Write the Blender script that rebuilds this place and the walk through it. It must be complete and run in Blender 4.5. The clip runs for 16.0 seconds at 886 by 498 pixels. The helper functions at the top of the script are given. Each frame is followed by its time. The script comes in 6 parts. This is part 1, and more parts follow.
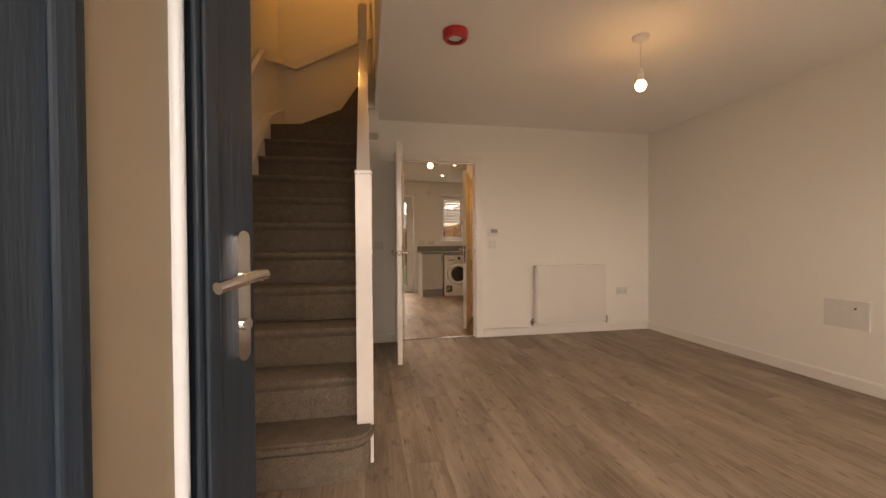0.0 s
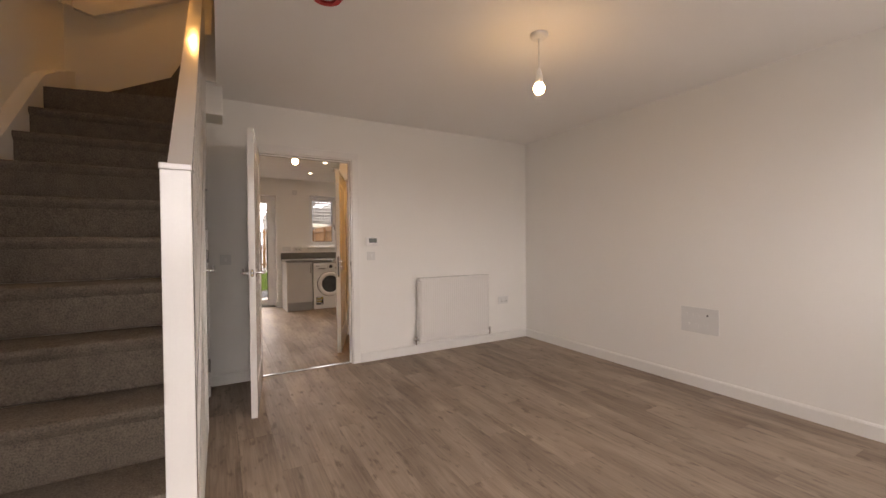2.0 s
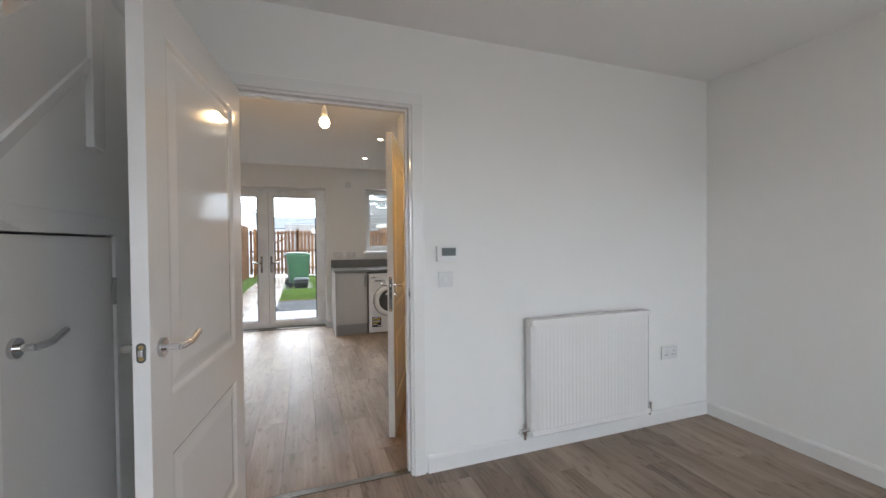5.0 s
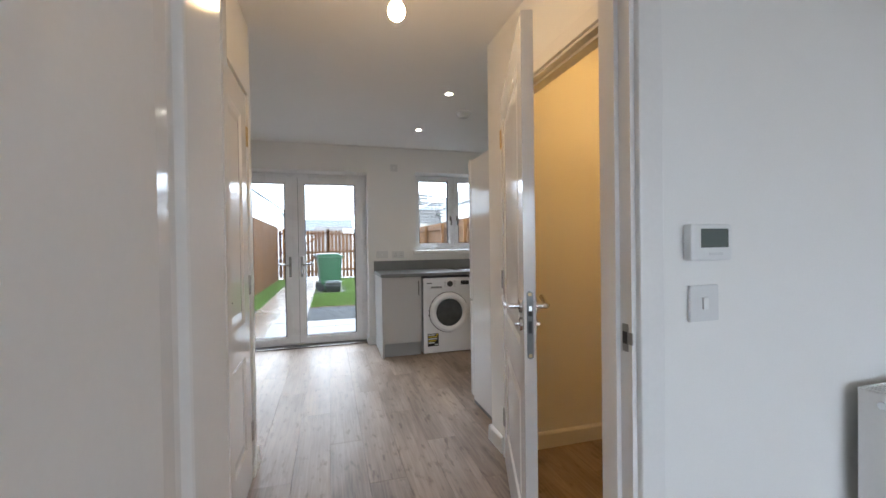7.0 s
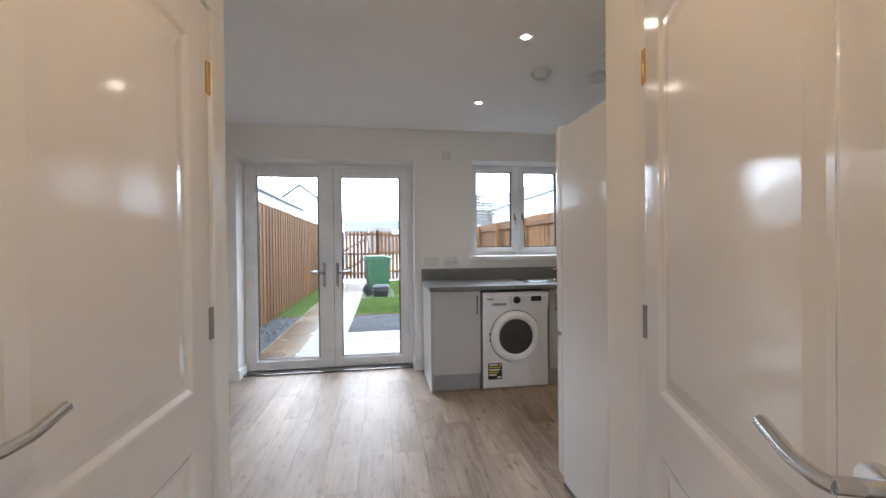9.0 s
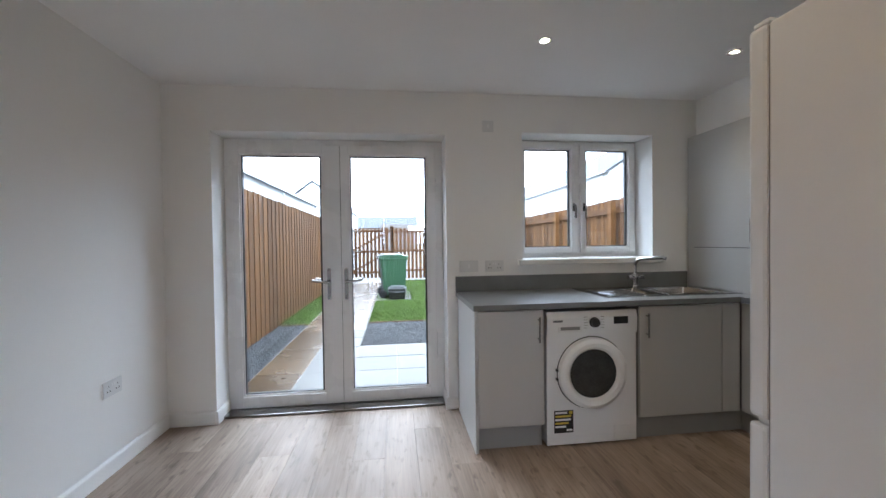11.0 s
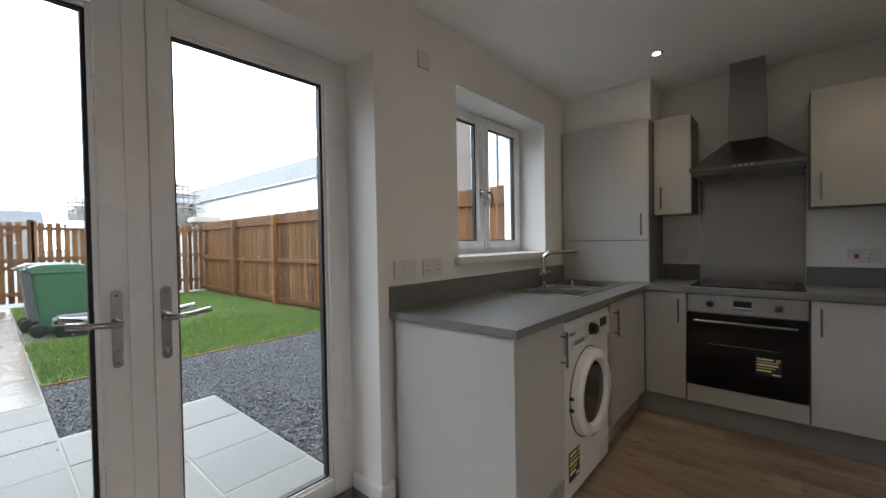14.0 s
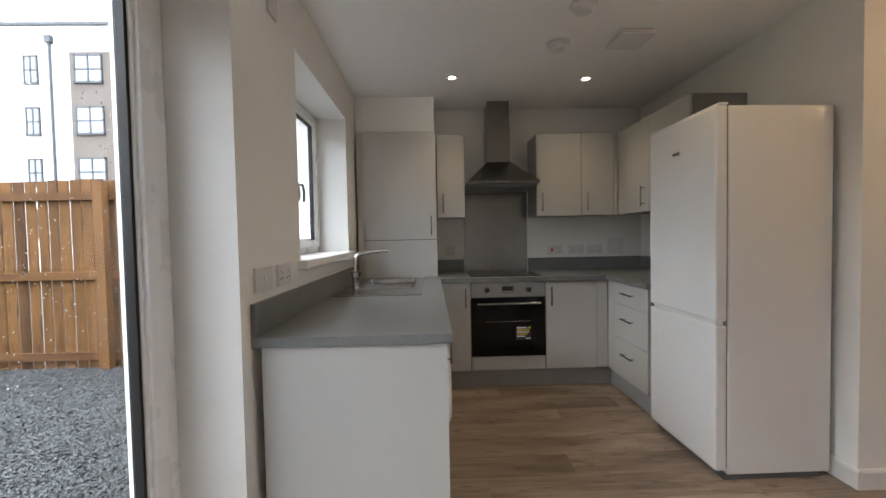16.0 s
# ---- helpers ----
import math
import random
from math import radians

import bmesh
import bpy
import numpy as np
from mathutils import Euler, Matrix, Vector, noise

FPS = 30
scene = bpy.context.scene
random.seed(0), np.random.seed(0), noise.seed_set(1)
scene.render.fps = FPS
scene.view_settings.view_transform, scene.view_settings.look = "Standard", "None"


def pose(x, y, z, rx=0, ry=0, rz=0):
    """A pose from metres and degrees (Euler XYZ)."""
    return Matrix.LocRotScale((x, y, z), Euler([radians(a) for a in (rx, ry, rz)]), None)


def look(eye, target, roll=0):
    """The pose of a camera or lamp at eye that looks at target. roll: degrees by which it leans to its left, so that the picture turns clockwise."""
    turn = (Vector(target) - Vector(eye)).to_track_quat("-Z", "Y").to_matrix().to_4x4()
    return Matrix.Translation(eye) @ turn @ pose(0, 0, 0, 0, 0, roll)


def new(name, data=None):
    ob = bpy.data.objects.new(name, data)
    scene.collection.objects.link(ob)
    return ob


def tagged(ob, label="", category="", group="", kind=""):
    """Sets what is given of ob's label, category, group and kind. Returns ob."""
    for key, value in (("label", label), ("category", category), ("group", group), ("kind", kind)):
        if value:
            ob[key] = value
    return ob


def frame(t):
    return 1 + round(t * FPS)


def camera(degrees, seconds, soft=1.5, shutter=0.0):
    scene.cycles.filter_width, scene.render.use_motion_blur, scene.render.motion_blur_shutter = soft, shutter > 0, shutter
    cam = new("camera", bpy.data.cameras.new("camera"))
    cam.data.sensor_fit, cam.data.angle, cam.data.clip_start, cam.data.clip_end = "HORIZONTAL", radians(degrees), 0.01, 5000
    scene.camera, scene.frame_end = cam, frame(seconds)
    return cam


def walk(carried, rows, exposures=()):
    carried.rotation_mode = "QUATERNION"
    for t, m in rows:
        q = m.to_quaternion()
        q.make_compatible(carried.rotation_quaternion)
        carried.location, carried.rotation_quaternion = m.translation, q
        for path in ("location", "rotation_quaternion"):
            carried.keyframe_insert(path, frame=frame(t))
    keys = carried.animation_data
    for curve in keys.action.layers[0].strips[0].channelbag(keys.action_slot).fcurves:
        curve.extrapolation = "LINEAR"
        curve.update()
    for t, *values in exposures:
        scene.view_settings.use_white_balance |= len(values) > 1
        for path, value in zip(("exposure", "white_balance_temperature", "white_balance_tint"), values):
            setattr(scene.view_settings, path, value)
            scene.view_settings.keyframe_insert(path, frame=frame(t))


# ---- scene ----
cam = camera(96.6, 16.0)
PATH = [
    (0, (0.328, 1.129, 1.079), (0.714, 3.092, 1.05), -0.3),
    (0.5, (0.418, 1.298, 1.066), (0.947, 3.227, 1.039), -0.4),
    (1, (0.429, 1.392, 1.106), (1.143, 3.26, 1.077), -0.4),
    (1.5, (0.405, 1.475, 1.175), (1.302, 3.263, 1.145), -0.4),
    (2, (0.434, 1.653, 1.191), (1.418, 3.393, 1.158), -0.5),
    (2.5, (0.546, 1.908, 1.234), (1.549, 3.639, 1.198), -0.4),
    (3, (0.598, 2.122, 1.265), (1.608, 3.848, 1.234), -0.5),
    (3.5, (0.708, 2.439, 1.259), (1.707, 4.171, 1.227), -0.5),
    (4, (0.835, 2.741, 1.267), (1.771, 4.508, 1.229), -0.5),
    (4.5, (0.954, 3.049, 1.268), (1.764, 4.878, 1.239), -0.6),
    (5, (1.008, 3.414, 1.268), (1.684, 5.295, 1.236), -0.5),
    (5.2, (1.032, 3.514, 1.248), (1.649, 5.417, 1.251), -0.8),
    (7.3, (0.903, 4.916, 1.194), (1.452, 6.839, 1.17), -0.7),
    (7.5, (0.916, 5.012, 1.18), (1.465, 6.935, 1.161), -0.5),
    (8, (0.965, 5.243, 1.195), (1.497, 7.17, 1.176), -0.7),
    (8.5, (0.997, 5.426, 1.199), (1.447, 7.374, 1.188), -0.7),
    (9, (1.041, 5.656, 1.25), (1.346, 7.632, 1.234), -0.6),
    (9.2, (1.068, 5.729, 1.266), (1.33, 7.711, 1.25), -0.5),
    (11.3, (0.921, 6.804, 1.282), (1.161, 8.79, 1.247), -0.8),
    (11.5, (0.866, 6.911, 1.274), (1.169, 8.887, 1.243), -0.7),
    (12, (0.759, 7.171, 1.262), (1.258, 9.107, 1.233), -0.8),
    (12.5, (0.681, 7.434, 1.253), (1.432, 9.287, 1.224), -0.8),
    (13, (0.581, 7.74, 1.241), (1.598, 9.461, 1.213), -0.9),
    (13.5, (0.385, 7.982, 1.229), (1.635, 9.542, 1.201), -0.9),
    (14, (0.188, 8.209, 1.225), (1.7, 9.518, 1.19), -1.0),
    (14.5, (0.051, 8.428, 1.234), (1.775, 9.442, 1.198), -1.0),
    (15, (-0.024, 8.662, 1.226), (1.863, 9.324, 1.179), -1.1),
    (15.5, (0.009, 8.844, 1.229), (1.985, 9.149, 1.173), -1.0),
    (16, (0.074, 9.006, 1.238), (2.072, 8.949, 1.174), -1.1),
]
EXPOSURES = [(0, 0.22, 11600, 27), (0.5, 0.30, 11000, 26), (1.5, 0.48, 9000, 24), (2.5, 0.60, 7900, 20), (3.5, 0.90, 7000, 15), (4.2, 0.88, 6450, 12), (5, 0.73, 6250, 9), (7.5, 0.79, 5750, 8), (8.5, 0.87, 5600, 9), (9.2, 0.82, 5950, 10), (11.5, 0.56, 5700, 8), (13, 0.20, 6300, 9), (14.5, 0.26, 6350, 9), (16, 0.68, 6500, 10)]
walk(cam, [(t, look(eye, target, roll)) for t, eye, target, roll in PATH], EXPOSURES)

# ---- world, sun, exposure ----
world = bpy.data.worlds.new("overcast_sky")
scene.world = world
world.use_nodes = True
wn, wl = world.node_tree.nodes, world.node_tree.links
wn.clear()
w_out, w_bg, w_mix = wn.new("ShaderNodeOutputWorld"), wn.new("ShaderNodeBackground"), wn.new("ShaderNodeMixRGB")
w_sky = wn.new("ShaderNodeTexSky")
w_sky.sky_type, w_sky.sun_disc = "NISHITA", False
w_sky.sun_elevation, w_sky.sun_rotation = radians(39), radians(349)
w_sky.air_density, w_sky.dust_density, w_sky.ozone_density = 1.0, 4.0, 1.0
w_mix.inputs[0].default_value = 0.8
w_mix.inputs[2].default_value = (39.5, 43.2, 48.0, 1)
wl.new(w_sky.outputs[0], w_mix.inputs[1])
wl.new(w_mix.outputs[0], w_bg.inputs[0])
w_bg.inputs[1].default_value = 0.15
wl.new(w_bg.outputs[0], w_out.inputs[0])

sun = new("sun", bpy.data.lights.new("sun", "SUN"))
sun.data.energy, sun.data.angle, sun.data.color = 1.05, radians(40), (1, 0.97, 0.93)
sun.matrix_world = look((-2, 10, 8.3), (0, 0, 0))


def window_lamp(name, x, y, z, w, h, power, colour):
    lamp = new(name, bpy.data.lights.new(name, "AREA"))
    lamp.data.shape, lamp.data.size, lamp.data.size_y = "RECTANGLE", w, h
    lamp.data.energy, lamp.data.color = power, colour
    lamp.matrix_world = look((x, y, z), (x, y + 1, z))
    return lamp


# daylight of the front window and the open front door, both behind the walk
window_lamp("front_window_daylight", 2.55, 0.78, 1.45, 1.4, 1.1, 6.3, (0.86, 0.93, 1.0))
window_lamp("front_door_daylight", 0.16, 0.73, 1.05, 0.9, 1.8, 4.4, (0.84, 0.92, 1.0))

# ---- materials ----


def mat(name, col, rough=0.5, metal=0.0, var=0.06, scale=3.0, bump=0.0, bscale=150.0, coat=0.0, stretch=(1, 1, 1), rnd=0.0, spec=0.5, fine=0.5, island=False):
    m = bpy.data.materials.new(name)
    m.use_nodes = True
    n, l = m.node_tree.nodes, m.node_tree.links
    b = n["Principled BSDF"]
    b.inputs["Roughness"].default_value = rough
    b.inputs["Metallic"].default_value = metal
    b.inputs["Coat Weight"].default_value = coat
    b.inputs["Coat Roughness"].default_value = 0.08
    b.inputs["Specular IOR Level"].default_value = spec
    geo, mp = n.new("ShaderNodeNewGeometry"), n.new("ShaderNodeMapping")
    mp.inputs["Scale"].default_value = stretch
    l.new(geo.outputs["Position"], mp.inputs["Vector"])
    big, small = n.new("ShaderNodeTexNoise"), n.new("ShaderNodeTexNoise")
    big.inputs["Scale"].default_value, big.inputs["Detail"].default_value = scale, 5
    small.inputs["Scale"].default_value, small.inputs["Detail"].default_value = bscale, 3
    for t in (big, small):
        l.new(mp.outputs[0], t.inputs["Vector"])
    mix = n.new("ShaderNodeMix")
    mix.inputs[0].default_value = fine
    l.new(big.outputs["Fac"], mix.inputs[2]), l.new(small.outputs["Fac"], mix.inputs[3])
    fac = mix.outputs[0]
    if rnd:
        info, add = n.new("ShaderNodeObjectInfo"), n.new("ShaderNodeMath")
        add.operation = "MULTIPLY_ADD"
        l.new(geo.outputs["Random Per Island"] if island else info.outputs["Random"], add.inputs[0])
        add.inputs[1].default_value = rnd
        sub = n.new("ShaderNodeMath")
        sub.operation = "SUBTRACT"
        l.new(fac, sub.inputs[0])
        sub.inputs[1].default_value = rnd / 2
        l.new(sub.outputs[0], add.inputs[2])
        fac = add.outputs[0]
    ramp = n.new("ShaderNodeMapRange")
    ramp.inputs[1].default_value, ramp.inputs[2].default_value = 0.25, 0.75
    ramp.inputs[3].default_value, ramp.inputs[4].default_value = 1 - var, 1 + var
    l.new(fac, ramp.inputs[0])
    sc = n.new("ShaderNodeVectorMath")
    sc.operation = "SCALE"
    sc.inputs[0].default_value = col
    l.new(ramp.outputs[0], sc.inputs["Scale"])
    l.new(sc.outputs[0], b.inputs["Base Color"])
    rr = n.new("ShaderNodeMapRange")
    rr.inputs[3].default_value, rr.inputs[4].default_value = max(0, rough - 0.06), min(1, rough + 0.06)
    l.new(big.outputs["Fac"], rr.inputs[0])
    l.new(rr.outputs[0], b.inputs["Roughness"])
    if bump:
        bp = n.new("ShaderNodeBump")
        bp.inputs["Strength"].default_value, bp.inputs["Distance"].default_value = bump, 0.004
        l.new(small.outputs["Fac"], bp.inputs["Height"])
        l.new(bp.outputs[0], b.inputs["Normal"])
    return m


def wood_mat(name, dark, light, rough, axis, rnd=0.5, bump=0.15, knots=0.5, flecks=0.0, fleck_size=(4.5, 24.0)):
    """Grain that runs along one axis, with patches, streaks and a tone for each board."""
    m = bpy.data.materials.new(name)
    m.use_nodes = True
    n, l = m.node_tree.nodes, m.node_tree.links
    b = n["Principled BSDF"]
    geo, info = n.new("ShaderNodeNewGeometry"), n.new("ShaderNodeObjectInfo")
    off = n.new("ShaderNodeVectorMath")
    off.operation = "MULTIPLY_ADD"
    l.new(info.outputs["Random"], off.inputs[0])
    off.inputs[1].default_value = (37.0, 91.0, 53.0)
    l.new(geo.outputs["Position"], off.inputs[2])
    noises = []
    for along, across, detail in ((1.1, 9.0, 4), (3.5, 90.0, 4), (0.9, 2.6, 3)):
        mp, t = n.new("ShaderNodeMapping"), n.new("ShaderNodeTexNoise")
        mp.inputs["Scale"].default_value = [along if i == axis else across for i in range(3)]
        l.new(off.outputs[0], mp.inputs["Vector"])
        l.new(mp.outputs[0], t.inputs["Vector"])
        t.inputs["Scale"].default_value, t.inputs["Detail"].default_value, t.inputs["Distortion"].default_value = 1.0, detail, 0.6
        noises.append(t.outputs["Fac"])

    def blend(a, c, f):
        x = n.new("ShaderNodeMix")
        x.inputs[0].default_value = f
        l.new(a, x.inputs[2]), l.new(c, x.inputs[3])
        return x.outputs[0]

    fac = blend(blend(noises[0], noises[1], 0.4), noises[2], knots)
    rm = n.new("ShaderNodeMath")
    rm.operation = "MULTIPLY_ADD"
    l.new(info.outputs["Random"], rm.inputs[0])
    rm.inputs[1].default_value = rnd * 0.3
    l.new(fac, rm.inputs[2])
    ramp = n.new("ShaderNodeValToRGB")
    ramp.color_ramp.elements[0].position, ramp.color_ramp.elements[0].color = 0.36, (*dark, 1)
    ramp.color_ramp.elements[1].position, ramp.color_ramp.elements[1].color = 0.68 + rnd * 0.15, (*light, 1)
    l.new(rm.outputs[0], ramp.inputs[0])
    tone = ramp.outputs[0]
    if flecks:
        mp, t, th, dk = n.new("ShaderNodeMapping"), n.new("ShaderNodeTexNoise"), n.new("ShaderNodeMapRange"), n.new("ShaderNodeMixRGB")
        mp.inputs["Scale"].default_value = [fleck_size[0 if i == axis else 1] for i in range(3)]
        l.new(off.outputs[0], mp.inputs["Vector"]), l.new(mp.outputs[0], t.inputs["Vector"])
        t.inputs["Scale"].default_value, t.inputs["Detail"].default_value = 1.0, 6
        th.inputs[1].default_value, th.inputs[2].default_value, th.inputs[4].default_value = 0.57, 0.72, flecks
        l.new(t.outputs["Fac"], th.inputs[0]), l.new(th.outputs[0], dk.inputs[0]), l.new(tone, dk.inputs[1])
        dk.inputs[2].default_value = (*[c * 0.75 for c in dark], 1)
        tone = dk.outputs[0]
    l.new(tone, b.inputs["Base Color"])
    rr = n.new("ShaderNodeMapRange")
    rr.inputs[3].default_value, rr.inputs[4].default_value = rough - 0.08, rough + 0.1
    l.new(noises[0], rr.inputs[0])
    l.new(rr.outputs[0], b.inputs["Roughness"])
    bp = n.new("ShaderNodeBump")
    bp.inputs["Strength"].default_value, bp.inputs["Distance"].default_value = bump, 0.002
    l.new(noises[1], bp.inputs["Height"])
    l.new(bp.outputs[0], b.inputs["Normal"])
    return m


def glow(name, col, strength):
    m = bpy.data.materials.new(name)
    m.use_nodes = True
    b = m.node_tree.nodes["Principled BSDF"]
    b.inputs["Base Color"].default_value = (0.8, 0.8, 0.8, 1)
    b.inputs["Emission Color"].default_value = (*col, 1)
    b.inputs["Emission Strength"].default_value = strength
    return m


def pane_mat(name, tint, gloss=0.0):
    m = bpy.data.materials.new(name)
    m.use_nodes = True
    n, l = m.node_tree.nodes, m.node_tree.links
    n.clear()
    out, tr, gl, lw, mx = (n.new("ShaderNode" + k) for k in ("OutputMaterial", "BsdfTransparent", "BsdfGlossy", "LayerWeight", "MixShader"))
    pw, ma = n.new("ShaderNodeMath"), n.new("ShaderNodeMath")
    pw.operation, ma.operation = "POWER", "MULTIPLY_ADD"
    pw.inputs[1].default_value, ma.inputs[1].default_value, ma.inputs[2].default_value = 5.0, 0.9, 0.035
    tr.inputs[0].default_value = (*tint, 1)
    gl.inputs["Roughness"].default_value = gloss
    l.new(lw.outputs["Facing"], pw.inputs[0]), l.new(pw.outputs[0], ma.inputs[0]), l.new(ma.outputs[0], mx.inputs[0])
    l.new(tr.outputs[0], mx.inputs[1]), l.new(gl.outputs[0], mx.inputs[2]), l.new(mx.outputs[0], out.inputs[0])
    return m


M_WALL = mat("wall_paint", (0.84, 0.83, 0.805), 0.75, var=0.025, scale=1.2, bump=0.12, bscale=260)
M_CEIL = mat("ceiling_paint", (0.89, 0.88, 0.865), 0.85, var=0.02, scale=1.0, bump=0.1, bscale=220)
M_GLOSS = mat("white_satinwood", (0.80, 0.785, 0.765), 0.10, var=0.02, scale=2.5, bump=0.03, bscale=90)
M_TRIM = mat("white_trim_paint", (0.80, 0.79, 0.77), 0.3, var=0.03, scale=4, bump=0.03, bscale=90)
M_UPVC = mat("white_upvc", (0.82, 0.82, 0.82), 0.28, var=0.015, scale=4)
# white strip tinted blue: the outside daylight is put into its colour
M_EDGE = mat("daylit_glazing_edge", (0.50, 0.56, 0.62), 0.3, var=0.02, scale=9)
M_PLASTIC = mat("white_plastic", (0.78, 0.78, 0.77), 0.35, var=0.02, scale=9)
M_PLATE = mat("socket_plastic", (0.70, 0.70, 0.69), 0.35, var=0.02, scale=9)
M_GREYPL = mat("grey_plastic", (0.13, 0.135, 0.14), 0.45, var=0.05, scale=20)
M_BLACK = mat("black_plastic", (0.012, 0.012, 0.013), 0.35, var=0.1, scale=20)
M_SEAL = mat("black_rubber_seal", (0.01, 0.01, 0.011), 0.6, var=0.1, scale=20)
M_CHROME = mat("polished_chrome", (0.72, 0.72, 0.73), 0.14, 1.0, var=0.03, scale=12)
M_STEEL = mat("brushed_steel", (0.28, 0.272, 0.262), 0.2, 1.0, var=0.08, scale=3, bump=0.08, bscale=60, stretch=(1, 1, 18))
M_SINK = mat("sink_steel", (0.50, 0.50, 0.50), 0.14, 1.0, var=0.05, scale=6, bump=0.02, bscale=40)
# chrome with the dim room's reflection darkened into its base colour
M_DKCHROME = mat("darkened_chrome", (0.36, 0.35, 0.34), 0.15, 1.0, var=0.05, scale=12)
M_BRASS = mat("aged_brass", (0.50, 0.36, 0.17), 0.3, 1.0, var=0.1, scale=20)
M_HINGE = mat("dull_steel_hinge", (0.34, 0.33, 0.31), 0.4, 1.0, var=0.12, scale=20)
M_LATCH = mat("dark_latch_steel", (0.15, 0.148, 0.145), 0.35, 1.0, var=0.12, scale=20)
M_CARPET = mat("grey_brown_carpet", (0.178, 0.147, 0.120), 0.95, var=0.5, scale=22, bump=1.0, bscale=170, spec=0.1, fine=0.75)
M_FLOOR = wood_mat("oak_laminate", (0.150, 0.108, 0.083), (0.480, 0.378, 0.298), 0.50, 1, rnd=0.12, knots=0.42, flecks=0.66, fleck_size=(9.0, 30.0))
M_FLOOR.node_tree.nodes["Principled BSDF"].inputs["Specular IOR Level"].default_value = 0.34
M_JOINT = mat("laminate_core", (0.12, 0.092, 0.07), 0.8)
M_CAB = mat("light_grey_cabinet", (0.50, 0.495, 0.48), 0.32, var=0.015, scale=3)
M_PLINTH = mat("grey_plinth_board", (0.33, 0.33, 0.325), 0.45, var=0.02, scale=3)
M_CARC = mat("grey_carcass", (0.22, 0.22, 0.215), 0.5, var=0.03, scale=3)
M_WORK = mat("grey_laminate_worktop", (0.18, 0.184, 0.184), 0.33, var=0.16, scale=7, bump=0.05, bscale=120, fine=0.3)
M_WHITEGOOD = mat("white_enamel", (0.80, 0.80, 0.80), 0.11, var=0.01, scale=4, coat=0.3)
M_DGLASS = mat("dark_glass", (0.006, 0.006, 0.007), 0.06, var=0.1, scale=5, spec=0.22)
M_DOOR = mat("anthracite_door_skin", (0.012, 0.024, 0.038), 0.38, var=0.35, scale=5, bump=0.35, bscale=14, stretch=(6, 6, 0.35), fine=0.4)
M_RED = mat("red_plastic_cover", (0.55, 0.03, 0.035), 0.3, var=0.1, scale=20)
M_LCD = mat("grey_lcd", (0.10, 0.12, 0.11), 0.2, var=0.05, scale=20)
M_YELLOW = mat("yellow_print", (0.65, 0.48, 0.06), 0.5)
M_PANE = pane_mat("clear_glass", (0.97, 0.98, 0.98))
M_FROST = mat("satin_glass", (0.55, 0.46, 0.35), 0.4, var=0.01, scale=1)
M_FROST.node_tree.nodes["Principled BSDF"].inputs["Transmission Weight"].default_value = 0.75
M_BULB = glow("warm_bulb", (1.0, 0.68, 0.33), 62)
M_BULB_HALL = glow("hall_bulb", (1.0, 0.64, 0.32), 112)
M_BULB_UP = glow("landing_bulb", (1.0, 0.54, 0.17), 200)
M_BULB_WC = glow("amber_bulb", (1.0, 0.53, 0.15), 122)
M_SPOT = glow("downlight_lens", (1.0, 0.84, 0.62), 70)
M_FENCE = wood_mat("stained_softwood", (0.024, 0.009, 0.003), (0.165, 0.076, 0.024), 0.7, 2, rnd=1.15, bump=0.5, knots=0.35, flecks=0.8)
M_FENCE_Y = wood_mat("stained_rail_wood", (0.045, 0.018, 0.007), (0.150, 0.070, 0.024), 0.7, 1, rnd=0.5, bump=0.4, knots=0.3)
M_FENCE_X = wood_mat("stained_back_rail_wood", (0.045, 0.018, 0.007), (0.150, 0.070, 0.024), 0.7, 0, rnd=0.5, bump=0.4, knots=0.3)
for m in (M_FENCE, M_FENCE_X, M_FENCE_Y):
    m.node_tree.nodes["Principled BSDF"].inputs["Specular IOR Level"].default_value = 0.22
M_SLAB = mat("wet_concrete_slab", (0.082, 0.081, 0.074), 0.48, var=0.30, scale=4.5, bump=0.25, bscale=120, rnd=0.22, spec=0.28)
M_SLABW = mat("tan_wet_slab", (0.066, 0.043, 0.023), 0.26, var=0.36, scale=3.2, bump=0.10, bscale=60, rnd=0.5, spec=0.35)
M_SOIL = mat("damp_soil", (0.05, 0.042, 0.035), 0.9, var=0.3, scale=3)
M_GRAVEL = mat("slate_grey_gravel", (0.031, 0.033, 0.0355), 0.5, var=0.85, scale=60, bump=0.5, bscale=90, fine=0.3, rnd=1.1, island=True)
M_GRAVBED = mat("gravel_bed", (0.026, 0.027, 0.029), 0.85, var=0.5, scale=70, bump=0.8, bscale=70)
M_TURF = mat("turf_base", (0.066, 0.105, 0.024), 0.95, var=0.35, scale=4, bump=0.8, bscale=160)
M_GRASS = mat("grass_blades", (0.096, 0.150, 0.030), 0.55, var=0.5, scale=3, spec=0.25, rnd=0.5, island=True)
M_BIN = mat("green_bin_plastic", (0.022, 0.076, 0.033), 0.42, var=0.12, scale=6)
M_RENDER = mat("white_render", (0.60, 0.60, 0.59), 0.85, var=0.05, scale=0.6, bump=0.1, bscale=30)
M_BRICK = mat("brown_brick_cladding", (0.125, 0.102, 0.086), 0.85, var=0.2, scale=1.5, bump=0.2, bscale=9, stretch=(1, 1, 4))
M_ROOF = mat("grey_roof_tiles", (0.075, 0.08, 0.088), 0.8, var=0.15, scale=1.5, bump=0.3, bscale=6, stretch=(1, 1, 3))
M_DKFRAME = mat("dark_grey_frame", (0.04, 0.043, 0.05), 0.4)
